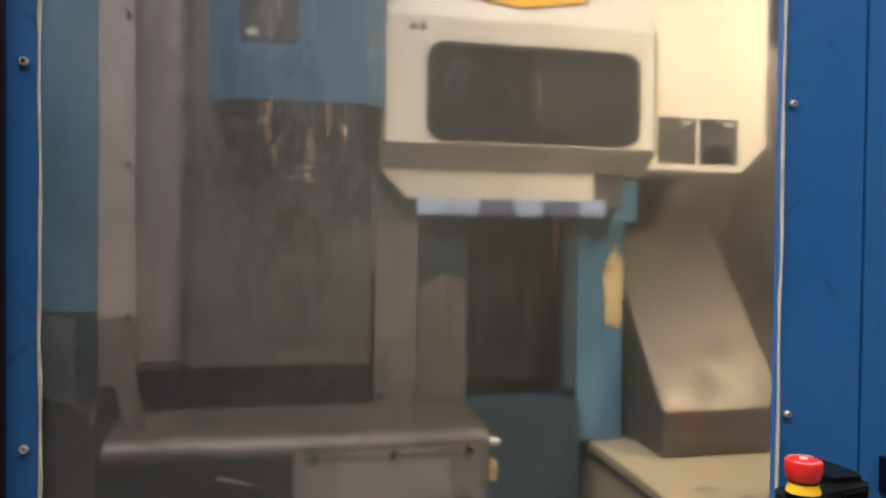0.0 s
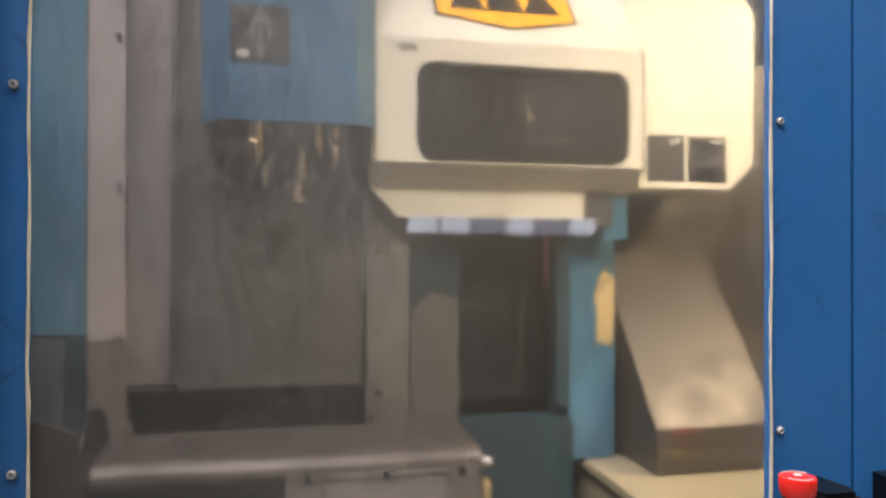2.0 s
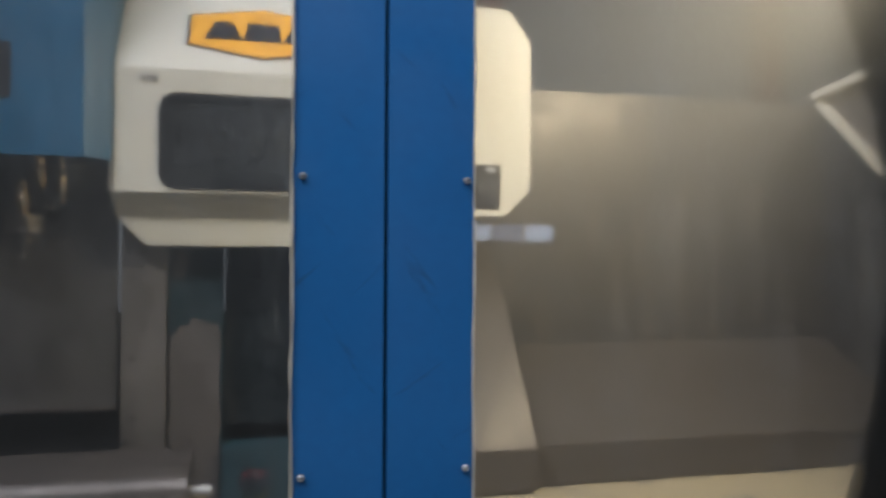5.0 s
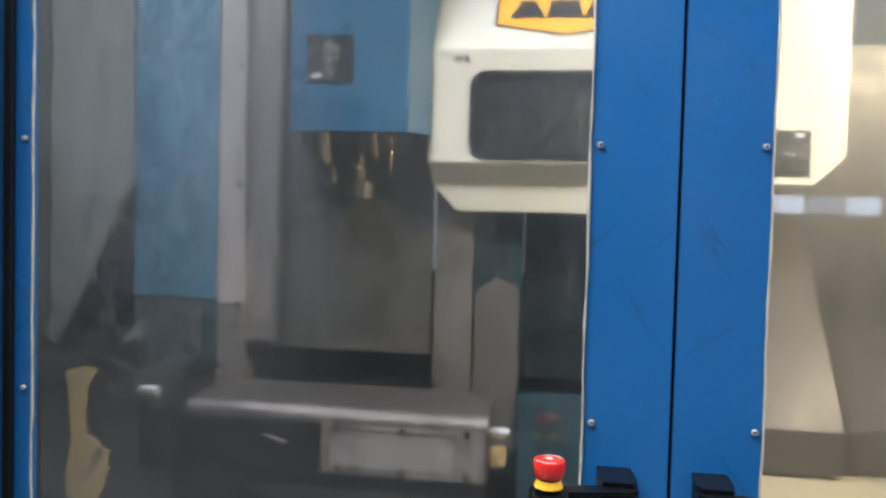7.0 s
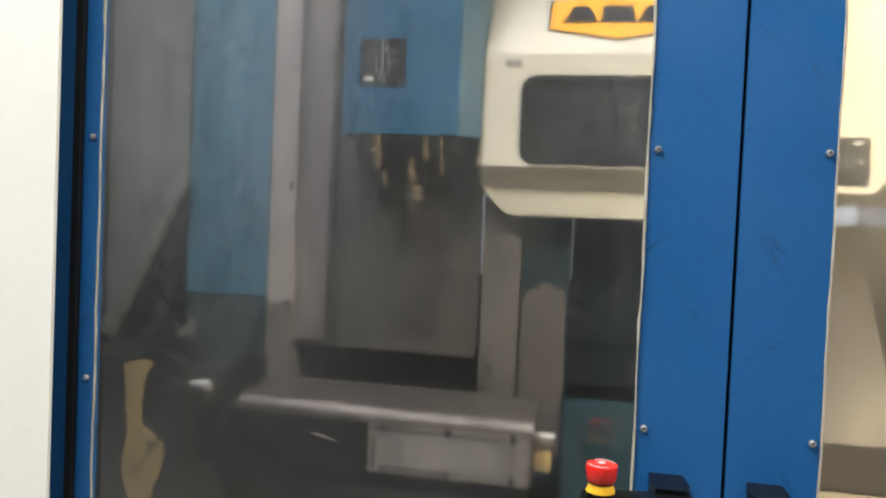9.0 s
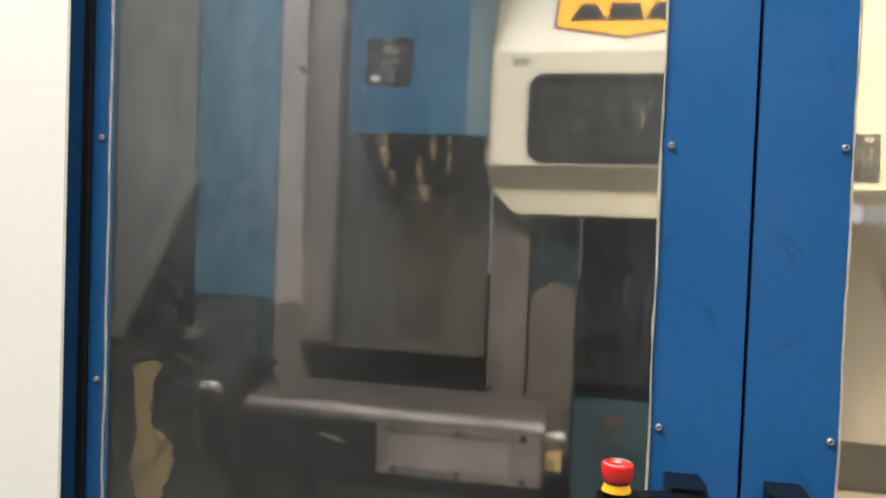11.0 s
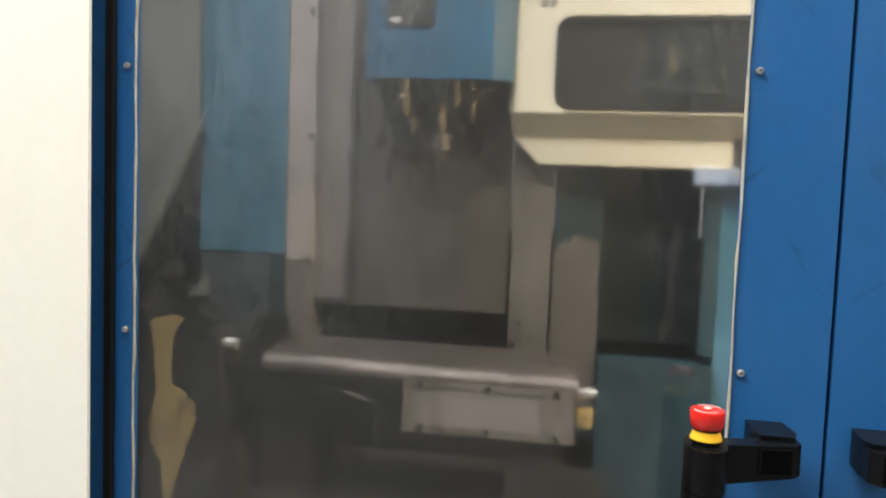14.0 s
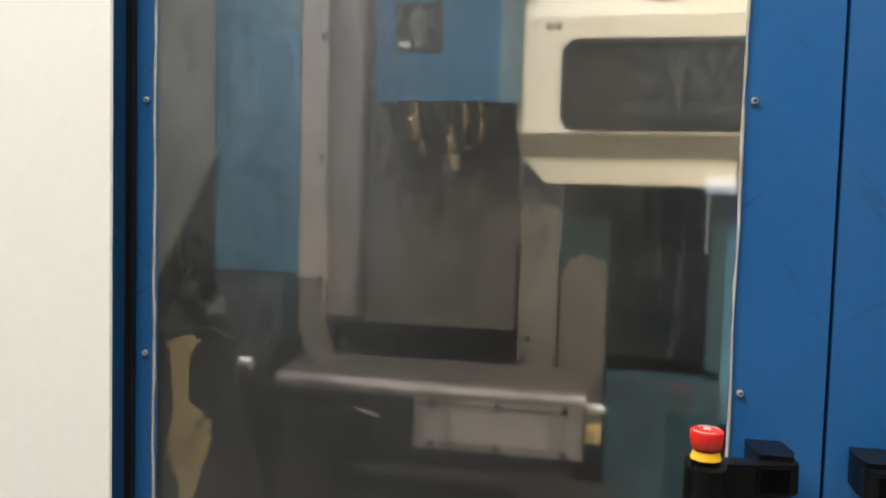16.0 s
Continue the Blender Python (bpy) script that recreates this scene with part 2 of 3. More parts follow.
TROUGH = material("beige_trough_paint", (0.36, 0.305, 0.195), 0.5, dirt=(0.2, 0.175, 0.13), dirt_scale=4.5, dirt_at=(0.55, 0.62), bump=0.1)
DARKTEAL = material("dark_teal_sheet", (0.012, 0.036, 0.046), 0.42, dirt=(0.011, 0.018, 0.021), dirt_scale=5, dirt_at=(0.4, 0.75), streak=(1, 1, 0.25), bump=0.06)
BLACKSHEET = material("black_streaked_sheet", (0.009, 0.014, 0.016), 0.35, 0.2, dirt=(0.095, 0.09, 0.075), dirt_scale=30, dirt_at=(0.56, 0.68), streak=(1, 1, 0.12), bump=0.05)
RUNDOWN = material("dark_sheet_with_dried_runs", (0.085, 0.078, 0.07), 0.42, 0.4, dirt=(0.16, 0.142, 0.118), dirt_scale=26, dirt_at=(0.5, 0.72), streak=(1, 1, 0.1), bump=0.08)
OLIVE = material("olive_grime_sheet", (0.034, 0.032, 0.027), 0.5, grime=0.4, dirt=(0.035, 0.036, 0.032), dirt_scale=6, bump=0.1)
BARE = material("flaked_beige_primer", (0.56, 0.41, 0.18), 0.55, grime=0.25, dirt=(0.22, 0.19, 0.12), dirt_scale=16, dirt_at=(0.55, 0.66), bump=0.15)
CONCRETE = material("hall_floor_concrete", (0.20, 0.195, 0.185), 0.6, dirt=(0.1, 0.098, 0.09), dirt_scale=1.5, bump=0.1, bump_scale=60)
HALLWALL = material("grey_hall_cladding", (0.36, 0.38, 0.39), 0.6, dirt=(0.28, 0.29, 0.3), dirt_scale=0.8, bump=0.05)
REDSTEEL = material("oxide_red_column", (0.17, 0.025, 0.02), 0.5, dirt=(0.1, 0.02, 0.015), bump=0.05)
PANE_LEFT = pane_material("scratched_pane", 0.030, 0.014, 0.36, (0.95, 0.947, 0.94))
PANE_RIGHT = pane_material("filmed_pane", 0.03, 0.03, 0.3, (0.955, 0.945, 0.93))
SMOKED = pane_material("smoked_window", 0.035, 0.02, 0.2, (0.28, 0.31, 0.33))
SKYPANE = glow("daylight_pane", (0.82, 0.90, 1.0), 6.0)
SKYDIM = glow("frosted_daylight_pane", (0.62, 0.70, 0.9), 2.5)
LEDGREEN = glow("green_led", (0.45, 1.0, 0.05), 4.0)
LEDRED = glow("red_led_dim", (0.10, 0.012, 0.012), 0.05)
TUBE = glow("tube_light", (1.0, 0.96, 0.88), 9.0)
LAMPGLASS = glow("work_lamp_glass", (1.0, 0.82, 0.5), 10.0)


# ---------------------------------------------------------------- shapes
def finish(name, bm, mat, parent=None, label="", bevel=0.0, seg=2, smooth=False):
    if bevel:
        bmesh.ops.bevel(bm, geom=[e for e in bm.edges if e.is_manifold and e.calc_face_angle(0) > 0.5], offset=bevel, segments=seg, affect="EDGES", clamp_overlap=True)
    bmesh.ops.recalc_face_normals(bm, faces=bm.faces)
    me = bpy.data.meshes.new(name)
    bm.to_mesh(me)
    bm.free()
    if smooth or bevel:
        for f in me.polygons:
            f.use_smooth = True
        me.set_sharp_from_angle(angle=radians(35))
    me.materials.append(mat)
    ob = new(name, me)
    if parent:
        ob.parent = parent
    if label:
        tagged(ob, label)
    return ob


def box(x0, x1, y0, y1, z0, z1, bm=None):
    bm = bm or bmesh.new()
    v = [bm.verts.new(p) for p in ((x0, y0, z0), (x1, y0, z0), (x1, y1, z0), (x0, y1, z0), (x0, y0, z1), (x1, y0, z1), (x1, y1, z1), (x0, y1, z1))]
    for q in ((0, 3, 2, 1), (4, 5, 6, 7), (0, 1, 5, 4), (1, 2, 6, 5), (2, 3, 7, 6), (3, 0, 4, 7)):
        bm.faces.new([v[i] for i in q])
    return bm


def prism(outline, a, b, axis="y", bm=None):
    """A flat outline pushed from a to b along an axis; the outline is in the other two axes in x, y, z order."""
    bm = bm or bmesh.new()

    def at(p, d):
        return {"x": (d, *p), "y": (p[0], d, p[1]), "z": (*p, d)}[axis]

    lo = [bm.verts.new(at(p, a)) for p in outline]
    hi = [bm.verts.new(at(p, b)) for p in outline]
    bm.faces.new(lo[::-1])
    bm.faces.new(hi)
    for i in range(len(lo)):
        j = (i + 1) % len(lo)
        bm.faces.new((lo[i], lo[j], hi[j], hi[i]))
    return bm


def ring_prism(outer, inner, a, b, axis="y", bm=None):
    """A flat frame with a hole; both outlines have the same number of corners."""
    bm = bm or bmesh.new()

    def at(p, d):
        return {"x": (d, *p), "y": (p[0], d, p[1]), "z": (*p, d)}[axis]

    n = len(outer)
    rows = [[bm.verts.new(at(p, d)) for p in o] for o, d in ((outer, a), (inner, a), (inner, b), (outer, b))]
    for r in range(4):
        s = rows[(r + 1) % 4]
        for i in range(n):
            j = (i + 1) % n
            bm.faces.new((rows[r][i], rows[r][j], s[j], s[i]))
    return bm


def rect(x0, x1, z0, z1):
    return [(x0, z0), (x1, z0), (x1, z1), (x0, z1)]


def rounded(x0, x1, z0, z1, r, n=6):
    pts = []
    for cx, cz, s in ((x1 - r, z0 + r, -90), (x1 - r, z1 - r, 0), (x0 + r, z1 - r, 90), (x0 + r, z0 + r, 180)):
        for i in range(n):
            t = radians(s + 90 * i / (n - 1))
            pts.append((cx + r * math.cos(t), cz + r * math.sin(t)))
    return pts


def squared(x0, x1, z0, z1, n=6):
    """A rectangle with as many corners as rounded() gives."""
    pts = []
    mx, mz = (x0 + x1) / 2, (z0 + z1) / 2
    for (ax, az), (bx, bz), (cx, cz) in (((mx, z0), (x1, z0), (x1, mz)), ((x1, mz), (x1, z1), (mx, z1)), ((mx, z1), (x0, z1), (x0, mz)), ((x0, mz), (x0, z0), (mx, z0))):
        for i in range(n):
            t = i / (n - 1) * 2
            p = (ax + (bx - ax) * t, az + (bz - az) * t) if t <= 1 else (bx + (cx - bx) * (t - 1), bz + (cz - bz) * (t - 1))
            k = 0.02
            pts.append((p[0] * (1 - k) + bx * k, p[1] * (1 - k) + bz * k))
    return pts


def lathe(profile, m=Matrix(), n=28, bm=None):
    """A turned shape about z from (radius, height) pairs, closed at both ends."""
    bm = bm or bmesh.new()
    rows = []
    for r, h in profile:
        rows.append([bm.verts.new(m @ Vector((r * math.cos(2 * math.pi * i / n), r * math.sin(2 * math.pi * i / n), h))) for i in range(n)])
    for a, b in zip(rows, rows[1:]):
        for i in range(n):
            j = (i + 1) % n
            bm.faces.new((a[i], a[j], b[j], b[i]))
    bm.faces.new(rows[0][::-1])
    bm.faces.new(rows[-1])
    return bm


def ragged(x0, x1, z0, z1, y0, y1, seed, rough=0.012, n=14):
    """A flaked patch with straight flanks and a ragged upper and lower edge."""
    def wob(i, k):
        return rough * (noise.noise(Vector((i * 0.9, seed, k))) + 0.6 * noise.noise(Vector((i * 2.7, seed, k + 5))))

    top = [(x1 - (x1 - x0) * i / n, z1 - (0.35 * (z1 - z0) * abs(i / n - 0.45) ** 2) + wob(i, 0) * 1.6) for i in range(n + 1)]
    left = [(x0 + wob(i, 2) * 0.5, z1 - (z1 - z0) * i / n) for i in range(2, n)]
    right = [(x1 + wob(i, 3) * 0.5, z0 + (z1 - z0) * i / n) for i in range(1, n - 1)]
    bot = [(x0 + (x1 - x0) * i / n, z0 + wob(i, 1)) for i in range(n + 1)]
    return prism(top + left + bot + right, y0, y1)


def thing(name, label, category, group="", at=(0, 0, 0)):
    ob = new(name)
    ob.empty_display_size = 0.05
    ob.location = at
    return tagged(ob, label, category, group)


def structure(ob, label=""):
    return tagged(ob, label, kind="structure")


def line(bm, x0, z0, x1, z1, w, y0, y1):
    """A thin raised bar on a front face."""
    d = Vector((x1 - x0, z1 - z0))
    k = Vector((-d.y, d.x)).normalized() * w / 2
    return prism([(x0 + k.x, z0 + k.y), (x0 - k.x, z0 - k.y), (x1 - k.x, z1 - k.y), (x1 + k.x, z1 + k.y)], y0, y1, "y", bm)


def blob(cx, cz, rx, rz, y0, y1, seed, n=40, rough=0.35):
    """A flaked patch with a ragged outline."""
    pts = []
    for i in range(n):
        t = 2 * math.pi * i / n
        k = 1 + rough * noise.noise(Vector((math.cos(t) * 1.6 + seed, math.sin(t) * 1.6, seed))) + rough * 0.5 * noise.noise(Vector((math.cos(t) * 5 + seed, math.sin(t) * 5, 2)))
        pts.append((cx + rx * k * math.cos(t), cz + rz * k * math.sin(t)))
    return prism(pts, y0, y1)

# ---------------------------------------------------------------- hall round the machine
structure(finish("floor", box(-10, 10, -9.2, 7, -0.1, 0), CONCRETE))
structure(finish("ceiling", box(-10, 10, -9.2, 7, 5.2, 5.3), HALLWALL))


def hall_walls():
    structure(finish("wall_west", box(-10.2, -10, -9.2, 7, 0, 5.2), HALLWALL))
    structure(finish("wall_east", box(10, 10.2, -9.2, 7, 0, 5.2), HALLWALL))
    bm = bmesh.new()
    x = -10.0
    while x < 10:
        prism([(x, 6.0), (x + 0.16, 6.0), (x + 0.19, 6.035), (x + 0.31, 6.035), (x + 0.34, 6.0), (x + 0.35, 6.0), (x + 0.35, 6.1), (x, 6.1)], 0, 5.2, "z", bm)
        x += 0.35
    structure(finish("wall_north", bm, HALLWALL))
    # south wall with the long strip of windows behind the camera
    bm = box(-10, 10, -9.2, -9.05, 0, 1.54)
    box(-10, 10, -9.2, -9.05, 1.80, 5.2, bm)
    box(-10, 2.05, -9.2, -9.05, 1.54, 1.80, bm)
    box(4.75, 10, -9.2, -9.05, 1.54, 1.80, bm)
    structure(finish("wall_south", bm, HALLWALL))
    win = new("window_1")
    structure(win, "long strip of hall windows in grey frames")
    for i, dim in enumerate((0, 0, 1, 0, 1, 0)):
        x0 = 2.05 + i * 0.45
        finish("pane", box(x0 + 0.015, x0 + 0.435, -9.14, -9.13, 1.56, 1.78), SKYDIM if dim else SKYPANE, win)
        finish("window_frame", ring_prism(rect(x0, x0 + 0.45, 1.54, 1.80), rect(x0 + 0.015, x0 + 0.435, 1.56, 1.78), -9.16, -9.08), HALLWALL, win)


hall_walls()


def steel_column(x, y):
    bm = prism([(x - 0.1, y - 0.1), (x + 0.1, y - 0.1), (x + 0.1, y - 0.085), (x + 0.008, y - 0.085), (x + 0.008, y + 0.085), (x + 0.1, y + 0.085), (x + 0.1, y + 0.1),
                (x - 0.1, y + 0.1), (x - 0.1, y + 0.085), (x - 0.008, y + 0.085), (x - 0.008, y - 0.085), (x - 0.1, y - 0.085)], 0, 5.2, "z")
    tagged(finish("steel_column", bm, REDSTEEL), "oxide-red painted steel column at the hall wall", "column", "hall columns")


for cx in (-2.9, -0.08, 2.74, 5.62):
    steel_column(cx, 5.7)


def unseen_fixture(x, y, z, lx, ly):
    t = thing("ceiling_light", "added white tube light fixture under the hall ceiling, out of view", "lamp", "hall lights", (x, y, z))
    finish("housing", box(-lx / 2, lx / 2, -ly / 2, ly / 2, 0.03, 0.1), CREAM, t, bevel=0.01)
    for k in (-1, 1):
        finish("tube", lathe([(0.016, -lx / 2 + 0.05), (0.016, lx / 2 - 0.05)], Matrix.Translation((0, k * ly / 4, 0.03)) @ pose(0, 0, 0, 0, 90, 0), 10), TUBE, t)
    for k in (-1, 1):
        finish("hanger", box(k * lx / 3 - 0.01, k * lx / 3 + 0.01, -0.01, 0.01, 0.1, 5.2 - z), STEEL, t)


unseen_fixture(-1.6, -1.8, 4.7, 3.0, 0.3)
unseen_fixture(2.7, -2.0, 4.7, 3.0, 0.3)
unseen_fixture(-0.5, -0.3, 4.4, 2.4, 0.3)

# ---------------------------------------------------------------- doors of the machine
Z0, Z1 = 0.36, 2.56


def screw(parent, x, z, y=-0.001):
    bm = lathe([(0.0038, 0), (0.0038, 0.0035), (0.0031, 0.0045), (0.0022, 0.0045), (0.0022, 0.0010)], Matrix.Translation((x, y, z)) @ pose(0, 0, 0, 90, 0, 0), 16)
    finish("screw", bm, CHROME, parent, smooth=True)
    finish("washer", lathe([(0.0047, 0), (0.0047, 0.001)], Matrix.Translation((x, y, z)) @ pose(0, 0, 0, 90, 0, 0), 16), STEEL, parent)


def bead(parent, x, z0, z1, seed):
    """A hand-run line of sealant along the edge of a pane."""
    rng = random.Random(seed)
    bm = bmesh.new()
    n = 60
    rows = []
    for i in range(n + 1):
        z = z0 + (z1 - z0) * i / n
        w = 0.0009 + 0.0012 * rng.random()
        dx = 0.0007 * math.sin(i * 0.9 + seed) + 0.001 * rng.random()
        rows.append([bm.verts.new((x + dx + w * c, -0.001 - 0.0028 * s, z)) for c, s in ((-1, 0), (-0.5, 1), (0.5, 1), (1, 0))])
    for a, b in zip(rows, rows[1:]):
        for i in range(3):
            bm.faces.new((a[i], a[i + 1], b[i + 1], b[i]))
    finish("sealant", bm, SEAL, parent, "pale uneven bead of sealant", smooth=True)


def door(x0, x1, px0, px1, pane_mat, label, screws, seed):
    d = thing("sliding_door", label, "machine door", "sliding doors", (x0, 0, Z0))
    inv = Matrix.Translation((-x0, 0, -Z0))
    finish("door_frame", ring_prism(rect(x0, x1, Z0, Z1), rect(px0, px1, Z0 + 0.1, Z1 - 0.1), 0.0, 0.010), BLUE, d, bevel=0.0015)
    for sx0, sx1 in ((x0 + 0.004, px0 - 0.022), (px1 + 0.022, x1 - 0.004)):
        finish("stiffener", box(sx0, sx1, 0.0105, 0.035, Z0 + 0.02, Z1 - 0.02), BLUE, d)
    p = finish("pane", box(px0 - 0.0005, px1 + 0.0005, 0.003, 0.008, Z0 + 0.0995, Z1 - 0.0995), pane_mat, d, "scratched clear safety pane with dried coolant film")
    p.visible_shadow = False
    for x, s in ((px0, 1), (px1, -1)):
        bead(d, x + s * 0.0005, Z0 + 0.1, Z1 - 0.1, seed + x)
    for x in screws:
        for z in (0.738, 1.094, 1.45, 1.806, 2.162):
            screw(d, x, z)
    for o in d.children:
        o.matrix_parent_inverse = inv
    return d


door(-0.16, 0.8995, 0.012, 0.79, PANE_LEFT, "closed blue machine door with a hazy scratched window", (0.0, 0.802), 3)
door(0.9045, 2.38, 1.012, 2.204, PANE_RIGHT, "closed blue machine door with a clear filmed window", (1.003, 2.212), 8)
structure(finish("trim_gap", box(0.893, 0.911, 0.037, 0.05, Z0, Z1), RUBBER))


def cover(x0, x1):
    """Cream sheet-metal housing in which the door slides."""
    c = thing("machine_cover", "cream painted sheet metal cover beside the sliding door", "machine cover", "machine covers", ((x0 + x1) / 2, -0.05, 0))
    inv = Matrix.Translation((-(x0 + x1) / 2, 0.05, 0))
    a = finish("front_sheet", box(x0, x1, -0.054, -0.048, 0.02, 2.68), CREAM, c, bevel=0.0025, seg=3)
    e = finish("inner_return", box(x0 + 0.05, x1 - 0.05, -0.047, -0.008, 0.02, 2.68), DARKSTEEL, c)
    b = finish("plinth", box(x0 + 0.02, x1 - 0.02, -0.03, 0.9, 0, 0.3), DARKSTEEL, c)
    made = [a, b, e]
    for x in (x0, x1):
        made.append(finish("gap_shade", box(x - 0.005, x + 0.006, -0.012, -0.002, 0.36, 2.56), RUBBER, c, "black strip standing in for the shadowed gap by the door", bevel=0.003))
    for o in made:
        o.matrix_parent_inverse = inv


cover(-1.3, -0.021)
cover(2.25, 3.4)
structure(finish("wall_machine_base", box(-0.012, 2.24, -0.02, 0.06, 0.0, 0.35), BLUE, bevel=0.004), "blue sill under the sliding doors")


# ---------------------------------------------------------------- handles
def door_handle(mirror, base_x, with_switch):
    """Black plastic grip bracket; the one on the hazy door carries a switch post."""
    s = -1 if mirror else 1
    t = thing("door_handle", "black plastic handle bracket with an emergency stop post" if with_switch else "black plastic handle bracket on the blue door", "door handle", "door handles", (base_x, 0, 0.982))
    # seen from above: a foot on the door and an arm that leans away from the gap
    foot = [(0.0, 0), (s * 0.042, 0), (s * 0.046, -0.045), (s * 0.040, -0.062), (s * 0.004, -0.062), (0.0, -0.04)]
    finish("foot", prism(foot, 0.014, 0.056, "z"), BLACK, t, bevel=0.003)
    arm = [(s * 0.046, -0.048), (s * 0.046, -0.066), (s * 0.036, -0.076), (-s * 0.075, -0.098), (-s * 0.075, -0.072)]
    bm = prism(arm, 0.002, 0.050, "z")
    for v in bm.verts:
        along = (v.co.x * s + 0.075) / 0.121
        if v.co.z < 0.02:
            v.co.z += 0.013 * along
    finish("arm", bm, BLACK, t, bevel=0.003)
    # grip pocket with a raised rim; its shade is painted as a flat black patch
    u = Vector((-0.111, -0.022)).normalized()
    o0 = Vector((0.036, -0.0764))

    def at(d, out):
        p = o0 + u * d + Vector((u.y, -u.x)) * -out
        return (s * p.x, p.y)

    finish("recess", prism([at(0.002, 0.0006), at(0.036, 0.0006), at(0.036, -0.002), at(0.002, -0.002)], 0.018, 0.045, "z"), POCKETSHADE, t)
    for d0, d1, z0, z1 in ((0.0, 0.038, 0.045, 0.047), (0.0, 0.038, 0.016, 0.018), (0.036, 0.038, 0.018, 0.045)):
        finish("rim", prism([at(d0, 0.0014), at(d1, 0.0014), at(d1, -0.002), at(d0, -0.002)], z0, z1, "z"), BLACK, t)
    return t


left = door_handle(False, 0.811, True)
right = door_handle(True, 0.972, False)


def switch_post(parent, dx):
    m = Matrix.Translation((dx, -0.098, 0))
    px = [(dx + 0.0235 * math.cos(t) * (1.0 if abs(math.cos(t)) < 0.7 else 0.97), -0.098 + 0.032 * math.sin(t)) for t in [2 * math.pi * i / 28 for i in range(28)]]
    finish("upper_post", prism(px, 0.004, 0.052, "z"), BLACK, parent, bevel=0.003, smooth=True)
    low = [(0.96 * (x - dx) + dx - 0.001, 0.97 * (y + 0.098) - 0.098) for x, y in px]
    finish("switch_body", prism(low, -0.30, 0.0025, "z"), BLACK, parent, bevel=0.003, smooth=True)
    slim = m @ Matrix.Diagonal((0.92, 0.92, 1, 1))
    finish("button_collar", lathe([(0.0175, 0.052), (0.0175, 0.058), (0.0155, 0.059)], slim), BLACK, parent, smooth=True)
    finish("yellow_collar", lathe([(0.0165, 0.0565), (0.0185, 0.058), (0.0165, 0.0635), (0.0155, 0.067)], slim), RINGYELLOW, parent, "yellow collar", smooth=True)
    finish("button_neck", lathe([(0.0155, 0.0668), (0.0155, 0.0695)], slim), RUBBER, parent)
    b = finish("stop_button", lathe([(0.0165, 0.0695), (0.0185, 0.072), (0.0195, 0.080), (0.0202, 0.087), (0.0192, 0.0895), (0.012, 0.0908), (0.004, 0.0912)], slim, 36), RED, parent, "red mushroom stop button", smooth=True)
    dot = finish("white_mark", lathe([(0.0046, 0.0911), (0.0046, 0.0917)], slim, 16), WHITEINK, b)
    for a0, a1 in ((200, 300), (20, 120)):
        pts = []
        for r in (0.0153, 0.0163):
            arc = [(r * math.cos(radians(a0 + (a1 - a0) * i / 10)), r * math.sin(radians(a0 + (a1 - a0) * i / 10))) for i in range(11)]
            pts += arc if r < 0.016 else arc[::-1]
        finish("white_arc", prism([(x + dx, y - 0.098) for x, y in pts], 0.0897, 0.0908, "z"), WHITEINK, b)
    for x, mat, nm in ((-0.006, LEDGREEN, "lit_lamp"), (0.0075, LEDRED, "dim_lamp")):
        finish(nm, lathe([(0.0036, 0), (0.0036, 0.002), (0.002, 0.0036)], Matrix.Translation((dx + x, -0.1285, -0.011)) @ pose(0, 0, 0, 90, 0, 0), 12), mat, parent, smooth=True)
    finish("push_button", lathe([(0.0135, 0), (0.0135, 0.003), (0.011, 0.006), (0.006, 0.0075)], Matrix.Translation((dx + 0.0, -0.1275, -0.030)) @ pose(0, 0, 0, 90, 0, 0), 24), GREEN, parent, "dark green push button", smooth=True)


switch_post(left, 0.750 - 0.811)

# ---------------------------------------------------------------- inside the machine: shell
structure(finish("wall_machine_side", box(-0.62, -0.60, 0.04, 1.4, 0.3, 2.6), DARKSTEEL), "dark oily side sheet of the work area")
structure(finish("wall_machine_side_far", box(2.55, 2.57, 0.04, 1.24, 0.3, 1.86), DARKSTEEL), "dark oily side sheet of the work area")
structure(finish("wall_machine_back", box(1.06, 2.548, 1.22, 1.24, 0.75, 1.85), RUNDOWN), "dark streaked back sheet of the work area")
structure(finish("wall_machine_low", box(-0.6, 2.548, 1.26, 1.28, 0.3, 1.2), DARKSTEEL), "dark lower back sheet")
structure(finish("floor_machine", box(-0.6, 2.548, 0.05, 1.26, 0.42, 0.45), DARKSTEEL), "dark wet bed of the machine")


def trough():
    """Beige sloping drip sheet along the front of the bed."""
    bm = prism([(0.22, 0.71), (0.30, 0.77), (0.95, 0.797), (1.2, 0.80), (1.2, 0.78), (0.95, 0.777), (0.31, 0.75), (0.23, 0.69)], 0.98, 2.54, "x")
    box(1.0, 2.53, 0.3, 1.1, 0.45, 0.74, bm)
    tagged(finish("drip_tray", bm, TROUGH), "beige painted sloping drip tray with dark wet stains", "drip tray")


trough()


def chute_box():
    t = thing("chip_chute", "grey sheet metal box with a sloping lid", "machine cover", "", (1.25, 0.9, 0.80))
    bm = prism([(0.80, 0.80), (0.80, 0.90), (1.19, 1.40), (1.215, 1.40), (1.215, 0.80)], 1.09, 1.40, "x")
    a = finish("body", bm, BROWNED, t, bevel=0.004)
    bm = prism([(0.84, 0.80), (0.84, 0.895), (1.21, 1.10), (1.21, 0.80)], 1.405, 2.54, "x")
    b = finish("ledge", bm, BROWNED, t, bevel=0.004)
    for o in (a, b):
        o.matrix_parent_inverse = Matrix.Translation((-1.25, -0.9, -0.80))


chute_box()


